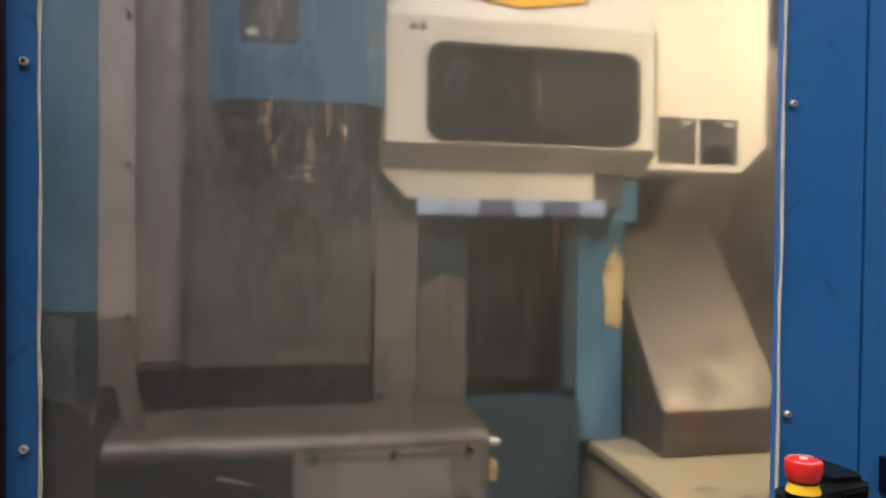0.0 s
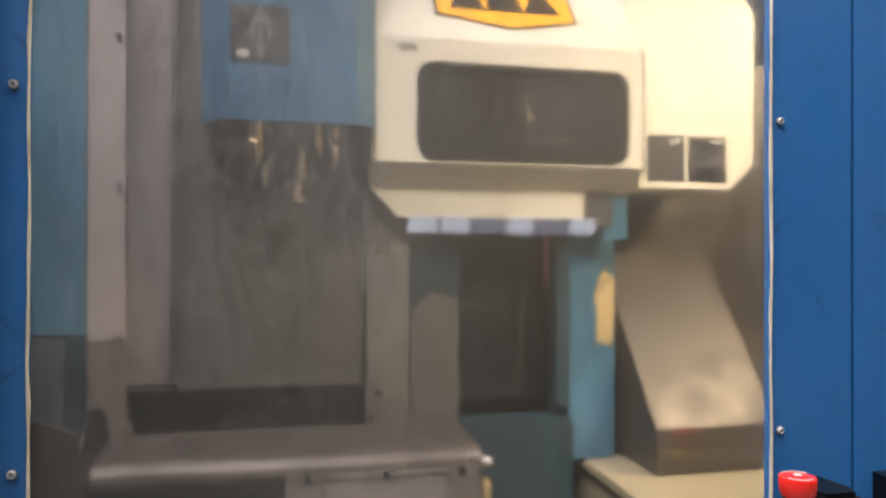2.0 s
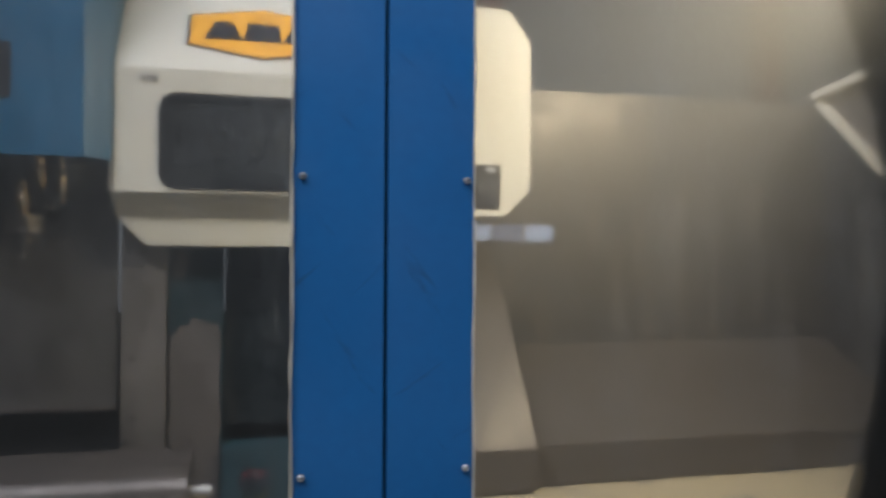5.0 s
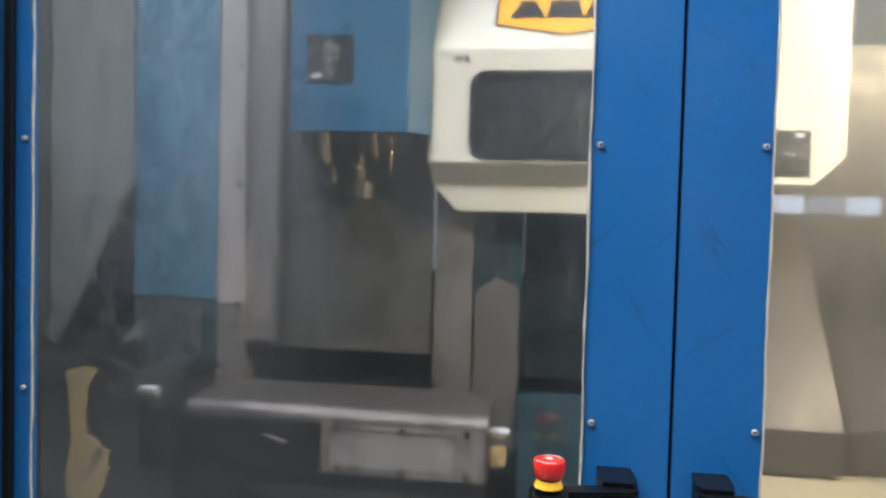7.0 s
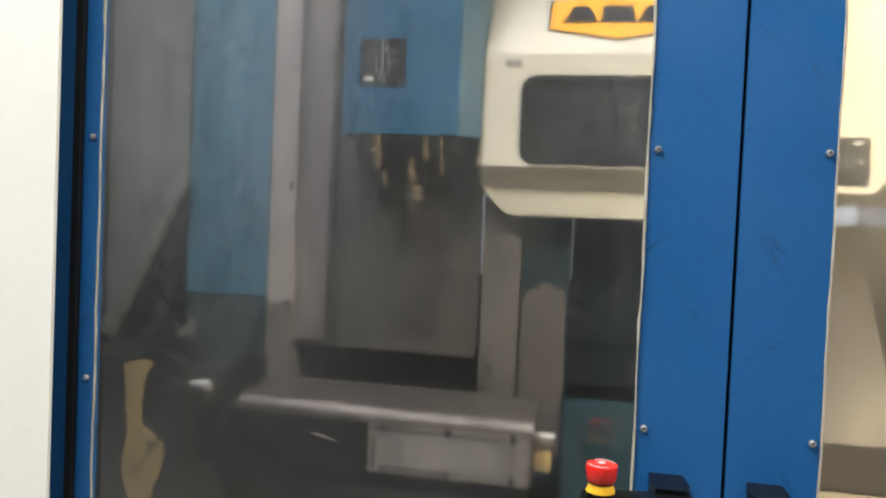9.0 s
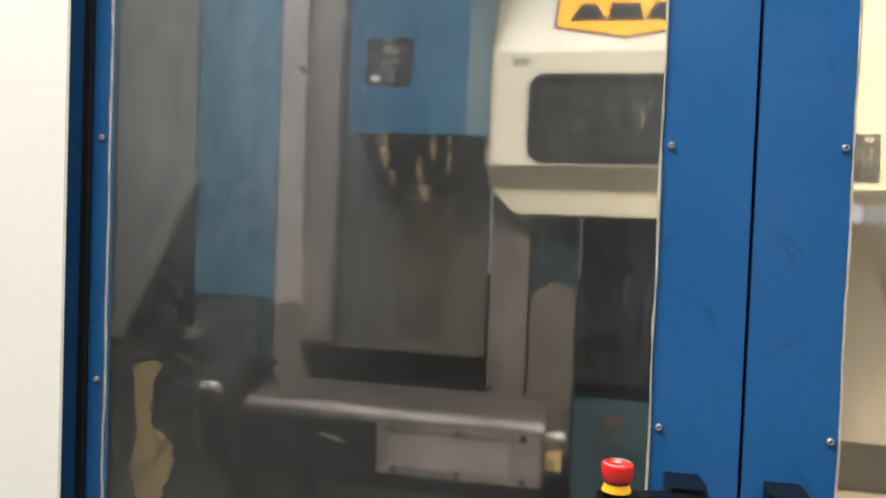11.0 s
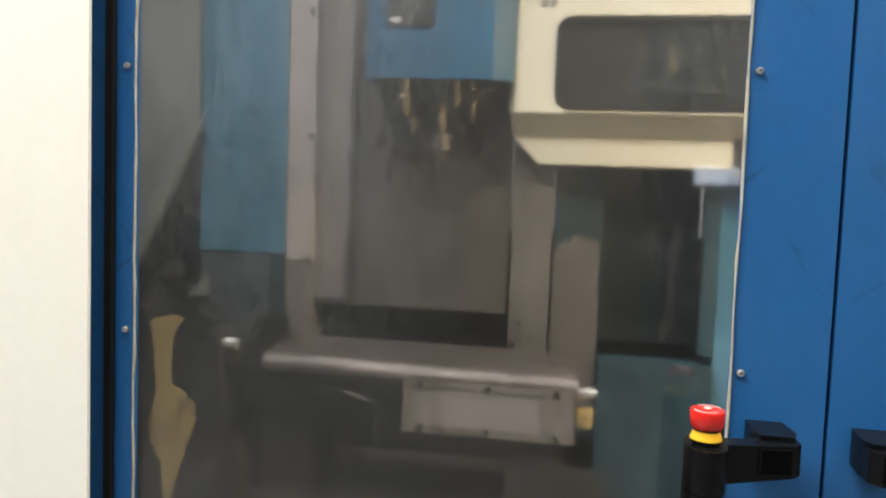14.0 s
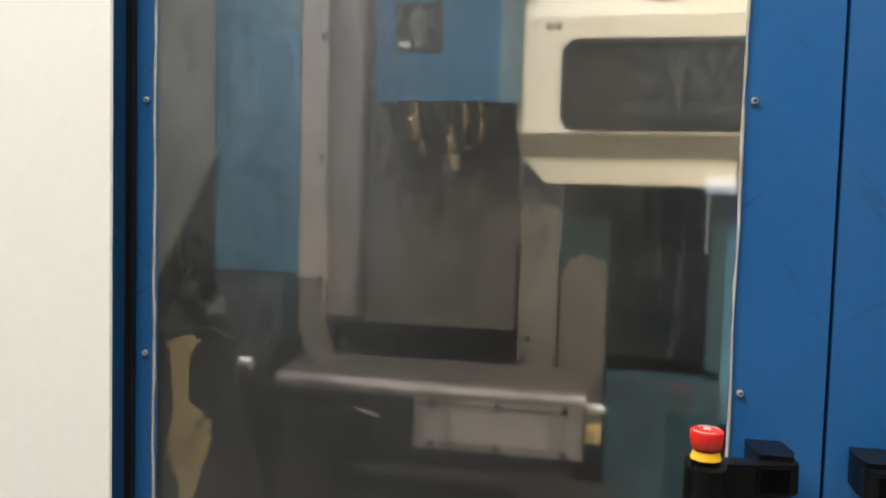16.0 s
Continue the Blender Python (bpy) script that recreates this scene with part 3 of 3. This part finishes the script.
def gable():
    """Cream upper sheet on the closed end, cut off on a slope, with a folded flange along its edges."""
    t = thing("end_sheet", "cream end sheet with a sloping lower edge and folded flange", "machine cover", "", (2.54, 0.6, 1.6))
    made = [
        finish("sheet", prism([(0.05, 0.76), (1.20, 1.855), (1.20, 1.875), (0.05, 2.0)], 2.534, 2.546, "x"), STEEL, t),
        finish("sloping_flange", prism([(0.05, 0.75), (1.21, 1.845), (1.21, 1.875), (0.05, 0.78)], 2.505, 2.533, "x"), IVORY, t, "cream sloping flange"),
        finish("top_flange", prism([(0.05, 1.992), (1.21, 1.868), (1.21, 1.893), (0.05, 2.017)], 2.49, 2.57, "x"), IVORY, t, "cream top flange"),
        finish("upright_strip", box(2.515, 2.532, 0.33, 0.375, 0.80, 1.94), IVORY, t, "cream upright strip", bevel=0.002),
        finish("bracket", box(2.505, 2.514, 0.335, 0.372, 1.84, 1.93), IVORY, t, bevel=0.001),
    ]
    for o in made:
        o.matrix_parent_inverse = Matrix.Translation((-2.54, -0.6, -1.6))


gable()


def work_lamp():
    t = thing("work_lamp", "tubular machine work lamp glowing warm yellow", "lamp", "", (1.95, 0.17, 2.09))
    finish("tube", lathe([(0.028, -0.25), (0.028, 0.25)], pose(0, 0, 0, 0, 90, 0), 16), LAMPGLASS, t, smooth=True)
    for k in (-1, 1):
        finish("end_cap", lathe([(0.034, 0.0), (0.034, 0.03)], Matrix.Translation((k * 0.27 - 0.015, 0, 0)) @ pose(0, 0, 0, 0, 90, 0), 16), BLACK, t, smooth=True)
    finish("bracket", box(-0.27, 0.27, -0.06, -0.05, 0.0, 0.05), STEEL, t)
    for k in (-1, 1):
        finish("clip", box(k * 0.27 - 0.012, k * 0.27 + 0.012, -0.045, -0.03, 0.0, 0.485), STEEL, t)


work_lamp()


structure(finish("wall_machine_header", box(-0.6, 2.57, 0.04, 0.20, 2.57, 2.66), BLUE, bevel=0.004), "unseen blue header added over the sliding doors")

# ---------------------------------------------------------------- column covers behind the spindle
def column_cover():
    t = thing("column_cover", "teal painted column cover with steel guide sheets", "machine cover", "", (0, 0.95, 0.45))
    made = [
        finish("blue_panel", box(-0.356, -0.127, 0.90, 1.20, 1.13, 2.62), TEAL, t, "teal painted panel", bevel=0.006),
        finish("low_panel", box(-0.356, -0.165, 0.903, 1.20, 0.60, 1.127), LOWGREY, t, "blue-grey lower panel", bevel=0.004),
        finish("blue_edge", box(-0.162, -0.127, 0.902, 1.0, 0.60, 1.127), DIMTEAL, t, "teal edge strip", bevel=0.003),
        finish("guide_strip", box(-0.125, -0.054, 0.905, 1.0, 1.115, 2.62), PALE, t, "pale vertical steel strip", bevel=0.003),
        finish("strip_low_shade", box(-0.125, -0.054, 0.907, 1.0, 0.62, 1.113), STRIP, t, "lower guide strip, darkened for the light fading downward", bevel=0.003),
        finish("back_sheet", box(-0.052, 0.44, 0.94, 0.955, 1.012, 2.62), SHEET, t, "grey vertical sheet"),
        finish("side_strip", box(-0.052, 0.033, 0.928, 0.938, 1.02, 2.62), STRIP, t, "brushed strip, pale where the sheet mirrors upper light", bevel=0.002),
        finish("edge_rail", box(0.034, 0.046, 0.92, 0.938, 1.02, 2.62), BRIGHT, t, bevel=0.002),
        finish("bottom_fold", box(-0.052, 0.44, 0.925, 0.945, 1.006, 1.014), BRIGHT, t),
        finish("lower_sheet", box(-0.052, 0.44, 1.0, 1.02, 0.6, 1.005), CHIPS, t, "dark sheet covered with swarf"),
    ]
    for z in (1.12, 1.434, 1.74, 2.05):
        made.append(finish("bolt", lathe([(0.006, 0), (0.006, 0.004)], Matrix.Translation((-0.066, 0.904, z)) @ pose(0, 0, 0, 90, 0, 0), 10), NOSE, t))
    for o in made:
        o.matrix_parent_inverse = Matrix.Translation((0, -0.95, -0.45))


column_cover()


def side_brace():
    """Pale sloping sheet at the closed end of the work area."""
    bm = prism([(-0.595, 1.02), (-0.36, 1.47), (-0.345, 1.47), (-0.345, 1.43), (-0.56, 1.0)], 0.86, 0.885)
    tagged(finish("sloping_brace", bm, SIDEGREY), "grey sloping steel brace sheet, scratched", "machine cover")
    bm = prism([(-0.595, 1.02), (-0.36, 1.47), (-0.36, 2.6), (-0.595, 2.6)], 0.892, 0.91)
    tagged(finish("side_sheet", bm, SIDEGREY), "grey steel sheet above the sloping brace", "machine cover")
    bm = prism([(-0.60, 0.60), (-0.35, 0.60), (-0.35, 1.03), (-0.60, 1.03)], 0.90, 0.915)
    tagged(finish("low_sheet", bm, DARKSTEEL), "dark oily sheet below the sloping brace", "machine cover")


side_brace()


def hose_bracket():
    t = thing("hose_bracket", "small dull steel bracket with a round hose clip", "bracket", "", (-0.38, 0.88, 1.0))
    made = [
        finish("plate", prism([(-0.372, 1.012), (-0.315, 1.016), (-0.317, 1.072), (-0.33, 1.06)], 0.868, 0.874), SIDEGREY, t, "dull triangular plate", bevel=0.001),
        finish("hose_clip", lathe([(0.020, -0.006), (0.026, -0.006), (0.028, 0.0), (0.026, 0.006), (0.020, 0.006)], Matrix.Translation((-0.417, 0.872, 1.073)) @ pose(0, 0, 0, 90, 0, 0), 24), DARKSTEEL, t, "dark hose clip", smooth=True),
        finish("arm", box(-0.40, -0.36, 0.870, 0.876, 1.035, 1.05), DARKSTEEL, t, bevel=0.001),
    ]
    for o in made:
        o.matrix_parent_inverse = Matrix.Translation((0.38, -0.88, -1.0))


hose_bracket()


# ---------------------------------------------------------------- spindle head
def diagram(parent, x0, z0, w, h, y, kind):
    """Engraved plate: white outline drawing on black."""
    p = finish("plate", box(x0, x0 + w, y - 0.002, y, z0, z0 + h), PLATEBLACK, parent, "black plate with a white line drawing")
    bm = bmesh.new()
    ya, yb = y - 0.0026, y - 0.0015

    def ln(a, b, c, d, k=0.0011):
        line(bm, x0 + a * w, z0 + b * h, x0 + c * w, z0 + d * h, k, ya, yb)

    if kind == "spindle":
        ln(.50, .04, .50, .95), ln(.36, .34, .36, .74), ln(.64, .34, .64, .74), ln(.36, .34, .46, .22), ln(.64, .34, .54, .22)
        ln(.36, .74, .42, .82), ln(.64, .74, .58, .82), ln(.42, .82, .58, .82), ln(.38, .70, .62, .70), ln(.36, .74, .64, .74)
        ln(.44, .10, .44, .22), ln(.56, .10, .56, .22), ln(.44, .10, .56, .10), ln(.36, .52, .82, .52), ln(.60, .62, .76, .76), ln(.72, .76, .80, .76)
        ln(.47, .95, .53, .95)
    elif kind == "cross":
        ln(.42, .15, .92, .70), ln(.92, .15, .42, .70), ln(.12, .30, .12, .75), ln(.30, .30, .30, .75), ln(.12, .75, .30, .75), ln(.5, .82, .75, .82, .002)
        for cx in (.22, .68):
            for i in range(10):
                a, b = 2 * math.pi * i / 10, 2 * math.pi * (i + 1) / 10
                ln(cx + .1 * math.cos(a), .17 + .09 * math.sin(a), cx + .1 * math.cos(b), .17 + .09 * math.sin(b))
    else:
        for cx in (.12, .22, .36, .50, .64, .80):
            ln(cx, .30, cx, .66), ln(cx - .05, .66, cx + .05, .66)
        ln(.30, .50, .95, .50), ln(.1, .18, .3, .18), ln(.6, .18, .9, .18)
    finish("line_drawing", bm, WHITEINK, p)
    bm = prism([(x0 + w * (a * .26 + .08 if kind == "spindle" else a * .26 + .62), z0 + h * (b * .12 + .07 if kind == "spindle" else b * .1 + .84)) for a, b in ((0, .5), (.2, 0), (.8, 0), (1, .5), (.8, 1), (.2, 1))], ya, yb)
    finish("badge", bm, WHITEINK, p)


def spindle_head():
    t = thing("spindle_head", "blue painted milling head with a dark conical spindle nose", "milling head", "", (0.27, 0.9, 1.55))
    made = []
    plan = [(0.103, 0.80), (0.150, 0.752), (0.405, 0.752), (0.448, 0.80), (0.448, 0.935), (0.103, 0.935)]
    made.append(finish("body", prism(plan, 1.553, 2.7, "z"), HEADBLUE, t, bevel=0.004))
    c = Matrix.Translation((0.27, 0.845, 0))
    made.append(finish("nose_flange", lathe([(0.088, 1.552), (0.088, 1.535), (0.082, 1.53)], c @ Matrix.Diagonal((1.65, 0.98, 1, 1)), 40), NOSE, t, smooth=True))
    made.append(finish("nose_cone", lathe([(0.146, 1.5295), (0.136, 1.51), (0.092, 1.47), (0.078, 1.455), (0.078, 1.447), (0.06, 1.438)], c @ Matrix.Diagonal((1, 0.75, 1, 1)), 40), NOSE, t, smooth=True))
    made.append(finish("tool_holder", lathe([(0.044, 1.4375), (0.044, 1.425), (0.036, 1.42), (0.036, 1.412), (0.044, 1.408), (0.044, 1.40), (0.026, 1.392), (0.024, 1.375), (0.018, 1.372)], c, 32), TOOLSTEEL, t, smooth=True))
    made.append(finish("cutter", lathe([(0.009, 1.3715), (0.009, 1.352), (0.007, 1.345)], c, 16), TOOLSTEEL, t, smooth=True))
    for i, (dx, dy, zt, zb, r) in enumerate(((-0.062, -0.085, 1.55, 1.47, 0.017), (0.055, -0.085, 1.55, 1.49, 0.011), (0.022, -0.078, 1.50, 1.43, 0.013), (-0.045, -0.07, 1.47, 1.43, 0.008), (0.09, -0.06, 1.552, 1.46, 0.007))):
        lean = pose(0.27 + dx, 0.845 + dy, zb, 10, 0, 0)
        hgt = zt - zb
        made.append(finish("coolant_nozzle", lathe([(r * 0.45, 0), (r * 0.7, 0.008), (r, 0.02), (r, hgt * 0.55), (r * 0.8, hgt * 0.58), (r * 0.8, hgt)], lean, 14), BRASS, t, "brass coolant nozzle", smooth=True))
    diagram(t, 0.160, 1.667, 0.111, 0.109, 0.7515, "spindle")
    for o in t.children:
        o.matrix_parent_inverse = Matrix.Translation((-0.27, -0.9, -1.55))


spindle_head()


# ---------------------------------------------------------------- tool magazine housing
def magazine():
    t = thing("tool_magazine", "ivory painted tool magazine housing with a dark window", "tool magazine", "", (0.75, 0.95, 1.38))
    x0, x1, yf = 0.446, 1.068, 0.82
    W = (0.548, 1.020, 1.505, 1.698)
    # front with the window opening
    finish("front", ring_prism(squared(x0, x1, 1.490, 1.757, 7), rounded(*W, 0.032, 7), yf, yf + 0.006), IVORY, t)
    # sloping top, lip and cheeks are one folded sheet
    bm = prism([(yf, 1.757), (1.00, 1.985), (1.006, 1.980), (yf + 0.006, 1.753)], x0, x1, "x")
    finish("sloping_top", bm, IVORY, t, "ivory sloping top sheet")
    finish("roof", box(x0, x1, 1.0, 1.25, 1.977, 1.985), IVORY, t)
    bm = prism([(yf, 1.490), (0.878, 1.440), (0.884, 1.444), (yf + 0.006, 1.494)], x0, x1, "x")
    finish("under_lip", bm, IVORY, t)
    side = [(yf, 1.490), (yf, 1.757), (1.0, 1.985), (1.25, 1.985), (1.25, 1.44), (0.878, 1.44)]
    finish("side_cheek", prism(side, x0 - 0.003, x0 + 0.004, "x"), IVORY, t)
    finish("side_cheek", prism(side, x1 - 0.004, x1 + 0.003, "x"), IVORY, t)
    finish("lower_skirt", prism([(0.448, 1.439), (0.508, 1.376), (0.945, 1.376), (0.945, 1.439)], 0.878, 1.2), IVORY, t, bevel=0.003)
    # dark window in a rubber frame
    finish("rubber_frame", ring_prism(rounded(W[0] - 0.008, W[1] + 0.008, W[2] - 0.008, W[3] + 0.008, 0.038), rounded(W[0] + 0.007, W[1] - 0.007, W[2] + 0.007, W[3] - 0.007, 0.027), yf - 0.004, yf + 0.009), RUBBER, t, "black rubber window frame", bevel=0.002)
    g = finish("window", prism(rounded(W[0] + 0.003, W[1] - 0.003, W[2] + 0.003, W[3] - 0.003, 0.029), yf + 0.001, yf + 0.004), SMOKED, t, "smoked scratched window")
    g.visible_shadow = False
    # tool carrier inside
    finish("carrier_ring", lathe([(0.19, 0), (0.21, 0.01), (0.21, 0.03), (0.19, 0.04)], Matrix.Translation((0.80, 1.04, 1.53)), 40), STEEL, t, smooth=True)
    for i in range(9):
        a = radians(200 + i * 17)
        finish("stored_tool", lathe([(0.010, -0.05), (0.012, 0.0), (0.022, 0.005), (0.022, 0.03), (0.012, 0.07)], Matrix.Translation((0.80 + 0.2 * math.cos(a), 1.04 + 0.2 * math.sin(a) * 0.9, 1.575)), 14), BRASS if i % 3 == 1 else BRIGHT, t, smooth=True)
    finish("inner_back", box(x0 + 0.01, x1 - 0.01, 1.2, 1.21, 1.44, 1.97), DARKSTEEL, t)
    # plain side plate set back beside the box
    plate = [(x1 + 0.004, 1.456), (1.350, 1.456), (1.418, 1.522), (1.418, 1.90), (1.36, 1.975), (x1 + 0.004, 1.985)]
    finish("side_plate", prism(plate, 0.915, 1.25), IVORY, t, "plain ivory side cover", bevel=0.004)
    diagram(t, 1.127, 1.474, 0.097, 0.110, 0.9145, "cross")
    diagram(t, 1.237, 1.474, 0.101, 0.110, 0.9145, "axes")
    # sloping yellow badge with dark block marks
    n = Vector((0, -0.785, 0.62)).normalized()
    u = Vector((0, 0.62, 0.785)).normalized()
    o0 = Vector((0.757, 0.905, 1.867))

    def on(a, b, d):
        return o0 + Vector((a, 0, 0)) + u * b + n * d

    def plaque(name, pts, d0, d1, mat, parent):
        bm = bmesh.new()
        lo = [bm.verts.new(on(a, b, d0)) for a, b in pts]
        hi = [bm.verts.new(on(a, b, d1)) for a, b in pts]
        bm.faces.new(lo[::-1]), bm.faces.new(hi)
        for i in range(len(pts)):
            j = (i + 1) % len(pts)
            bm.faces.new((lo[i], lo[j], hi[j], hi[i]))
        return finish(name, bm, mat, parent)

    hexa = [(0, -0.095), (0.166, -0.055), (0.166, 0.055), (0, 0.095), (-0.166, 0.055), (-0.166, -0.055)]
    rim = plaque("badge_rim", hexa, 0.0005, 0.003, PLATEBLACK, t)
    plaque("badge_field", [(a * 0.965, b * 0.965) for a, b in hexa], 0.002, 0.004, YELLOW, rim)
    for cx in (-0.088, 0.0, 0.088):
        k = 0.018 if cx else 0.034
        plaque("badge_mark", [(cx - 0.044, -0.034), (cx + 0.044, -0.034), (cx + k, 0.034), (cx - k, 0.034)], 0.003, 0.005, PLATEBLACK, rim)
    for x in (0.51, 0.53):
        finish("vent_stud", lathe([(0.007, 0), (0.007, 0.003)], Matrix.Translation((x, yf, 1.735)) @ pose(0, 0, 0, 90, 0, 0), 12), STEEL, t)
    finish("lamp_bracket", box(0.945, 1.02, 0.885, 0.93, 1.36, 1.45), DARKSTEEL, t, bevel=0.004)
    finish("gripper", box(1.0, 1.06, 0.89, 0.92, 1.33, 1.43), TEAL, t, bevel=0.004)
    for o in t.children:
        o.matrix_parent_inverse = Matrix.Translation((-0.75, -0.95, -1.38))


magazine()


# ---------------------------------------------------------------- frame below the magazine
def lower_frame():
    t = thing("machine_pedestal", "teal machine pedestal with flaked paint and a steel post", "machine base", "", (0.75, 1.0, 0.85))
    finish("steel_post", box(0.449, 0.545, 0.935, 1.0, 0.84, 1.42), STEEL, t, "grey vertical steel post", bevel=0.003)
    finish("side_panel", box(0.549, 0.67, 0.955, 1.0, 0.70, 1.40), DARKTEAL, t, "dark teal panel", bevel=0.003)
    finish("bare_patch", ragged(0.551, 0.664, 0.76, 1.205, 0.952, 0.956, 2.2), GREYBARE, t, "flaked patch of greyed primer")
    finish("bare_patch", blob(0.574, 1.33, 0.018, 0.03, 0.952, 0.956, 5.2, 40, 0.5), GREYBARE, t, "flaked patch of greyed primer")
    finish("bare_patch", ragged(1.012, 1.056, 1.08, 1.25, 0.952, 0.956, 9.4, 0.02), BARE, t, "flaked patch of beige primer")
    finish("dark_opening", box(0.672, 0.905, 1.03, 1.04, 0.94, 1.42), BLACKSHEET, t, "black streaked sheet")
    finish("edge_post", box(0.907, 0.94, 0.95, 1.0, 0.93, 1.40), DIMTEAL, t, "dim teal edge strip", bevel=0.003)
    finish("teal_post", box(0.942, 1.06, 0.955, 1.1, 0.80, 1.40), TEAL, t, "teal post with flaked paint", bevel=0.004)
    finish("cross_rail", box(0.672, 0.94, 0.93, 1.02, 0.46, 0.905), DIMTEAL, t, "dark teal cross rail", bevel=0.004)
    for z in (0.93, 0.985, 1.12, 1.3):
        finish("bolt", lathe([(0.005, 0), (0.005, 0.003)], Matrix.Translation((0.465 + 0.01 * math.sin(z * 40), 0.935, z)) @ pose(0, 0, 0, 90, 0, 0), 10), NOSE, t)
    for o in t.children:
        o.matrix_parent_inverse = Matrix.Translation((-0.75, -1.0, -0.85))


lower_frame()


# ---------------------------------------------------------------- table and clamping fixture
def fixture():
    t = thing("clamping_fixture", "long ground-steel clamping bridge with bolted front plate", "fixture", "", (0.28, 0.7, 0.62))
    prof = [(0.60, 0.795), (0.60, 0.902)] + [(0.636 - 0.036 * math.cos(radians(a)), 0.902 + 0.034 * math.sin(radians(a))) for a in range(10, 91, 10)] + [(0.80, 0.945), (0.80, 0.795)]
    finish("bridge", prism(prof, -0.06, 0.622, "x"), BRIGHT, t, smooth=True)
    finish("front_frame", ring_prism(rect(0.262, 0.617, 0.797, 0.903), rect(0.275, 0.555, 0.812, 0.895), 0.592, 0.5998), LITSTEEL, t, "front frame, brightened for its lit side", bevel=0.002)
    finish("front_plate", box(0.276, 0.554, 0.5965, 0.5995, 0.813, 0.894), STRIP, t, "recessed plate, paled for the light on it")
    finish("shaded_plate", box(-0.055, 0.258, 0.594, 0.5995, 0.802, 0.902), NOSE, t, "plate darkened for the shaded left of the front", bevel=0.002)
    for x in (0.15, 0.30, 0.44, 0.58):
        for z in (0.807, 0.898):
            finish("bolt", lathe([(0.0065, 0), (0.0065, 0.004)], Matrix.Translation((x, 0.592, z)) @ pose(0, 0, 0, 90, 0, 0), 12), NOSE, t)
    finish("handle_bar", lathe([(0.004, -0.03), (0.005, 0), (0.004, 0.03)], pose(0.16, 0.585, 0.865, 0, 105, 0), 10), BRIGHT, t, smooth=True)
    finish("end_pin", lathe([(0.012, 0), (0.012, 0.03), (0.009, 0.042)], pose(0.622, 0.68, 0.885, 0, 90, 0), 18), CHROME, t, smooth=True)
    finish("end_block", box(0.623, 0.656, 0.66, 0.70, 0.815, 0.85), BARE, t, "beige end block", bevel=0.004)
    for x in (0.0, 0.54):
        finish("foot", box(x - 0.06, x + 0.06, 0.62, 0.79, 0.62, 0.795), OLIVE, t, bevel=0.004)
    for o in t.children:
        o.matrix_parent_inverse = Matrix.Translation((-0.28, -0.7, -0.62))


fixture()


def rotary_unit():
    t = thing("rotary_unit", "dark oily rotary indexing unit with a round faceplate", "rotary table", "", (-0.15, 0.68, 0.62))
    finish("body", box(-0.30, -0.09, 0.56, 0.86, 0.62, 0.95), OLIVE, t, bevel=0.03, seg=4)
    finish("faceplate", lathe([(0.15, 0), (0.155, 0.012), (0.155, 0.02), (0.10, 0.027)], pose(-0.088, 0.70, 0.86, 0, 90, 0), 40), NOSE, t, smooth=True)
    finish("glint_cap", lathe([(0.012, -0.02), (0.014, 0), (0.012, 0.02)], pose(-0.092, 0.51, 0.972, 0, 90, 0), 14), CHROME, t, smooth=True)
    finish("pale_wedge", prism([(-0.030, 0.987), (-0.008, 0.982), (0.0, 0.940), (-0.012, 0.946)], 0.69, 0.71), STEEL, t, "pale clamping wedge", bevel=0.001)
    finish("cap_arm", box(-0.105, -0.08, 0.505, 0.57, 0.93, 0.965), OLIVE, t, bevel=0.004)
    for o in t.children:
        o.matrix_parent_inverse = Matrix.Translation((0.15, -0.68, -0.62))


rotary_unit()
tagged(finish("machine_table", box(-0.55, 0.70, 0.45, 0.98, 0.45, 0.62), OLIVE, bevel=0.006), "dark steel machine table under the fixture", "machine table")


def flaked_guard():
    t = thing("inner_guard", "olive inner guard sheet with flaked beige primer", "machine cover", "", (-0.12, 0.31, 0.45))
    finish("sheet", prism([(-0.30, 0.45), (0.0, 0.45), (0.0, 0.82), (-0.012, 1.06), (-0.06, 1.08), (-0.30, 1.05)], 0.30, 0.315), OLIVE, t, bevel=0.002)
    # the bared strip: a sloping head, a narrow neck and a swelling foot
    shape = [(1.062, -0.110, -0.092), (1.054, -0.134, -0.078), (1.045, -0.141, -0.084), (1.034, -0.139, -0.096), (1.01, -0.137, -0.101), (0.985, -0.132, -0.098), (0.955, -0.128, -0.101),
             (0.935, -0.129, -0.098), (0.920, -0.128, -0.072), (0.905, -0.132, -0.056), (0.875, -0.140, -0.052), (0.845, -0.141, -0.060), (0.82, -0.130, -0.072), (0.795, -0.116, -0.078), (0.77, -0.114, -0.086), (0.74, -0.112, -0.092), (0.71, -0.118, -0.106)]

    def side(k, seed):
        pts = []
        for (z0, *r0), (z1, *r1) in zip(shape, shape[1:]):
            for i in range(6):
                f = i / 6
                z = z0 + (z1 - z0) * f
                w = 0.008 * noise.noise(Vector((z * 60, seed, 0))) + 0.006 * noise.noise(Vector((z * 190, seed, 3)))
                pts.append((r0[k] + (r1[k] - r0[k]) * f + w, z + 0.3 * w))
        return pts

    finish("bare_patch", prism(side(0, 1.7) + side(1, 8.2)[::-1], 0.2972, 0.3005), BARE, t, "flaked beige primer")
    for o in t.children:
        o.matrix_parent_inverse = Matrix.Translation((0.12, -0.31, -0.45))


flaked_guard()
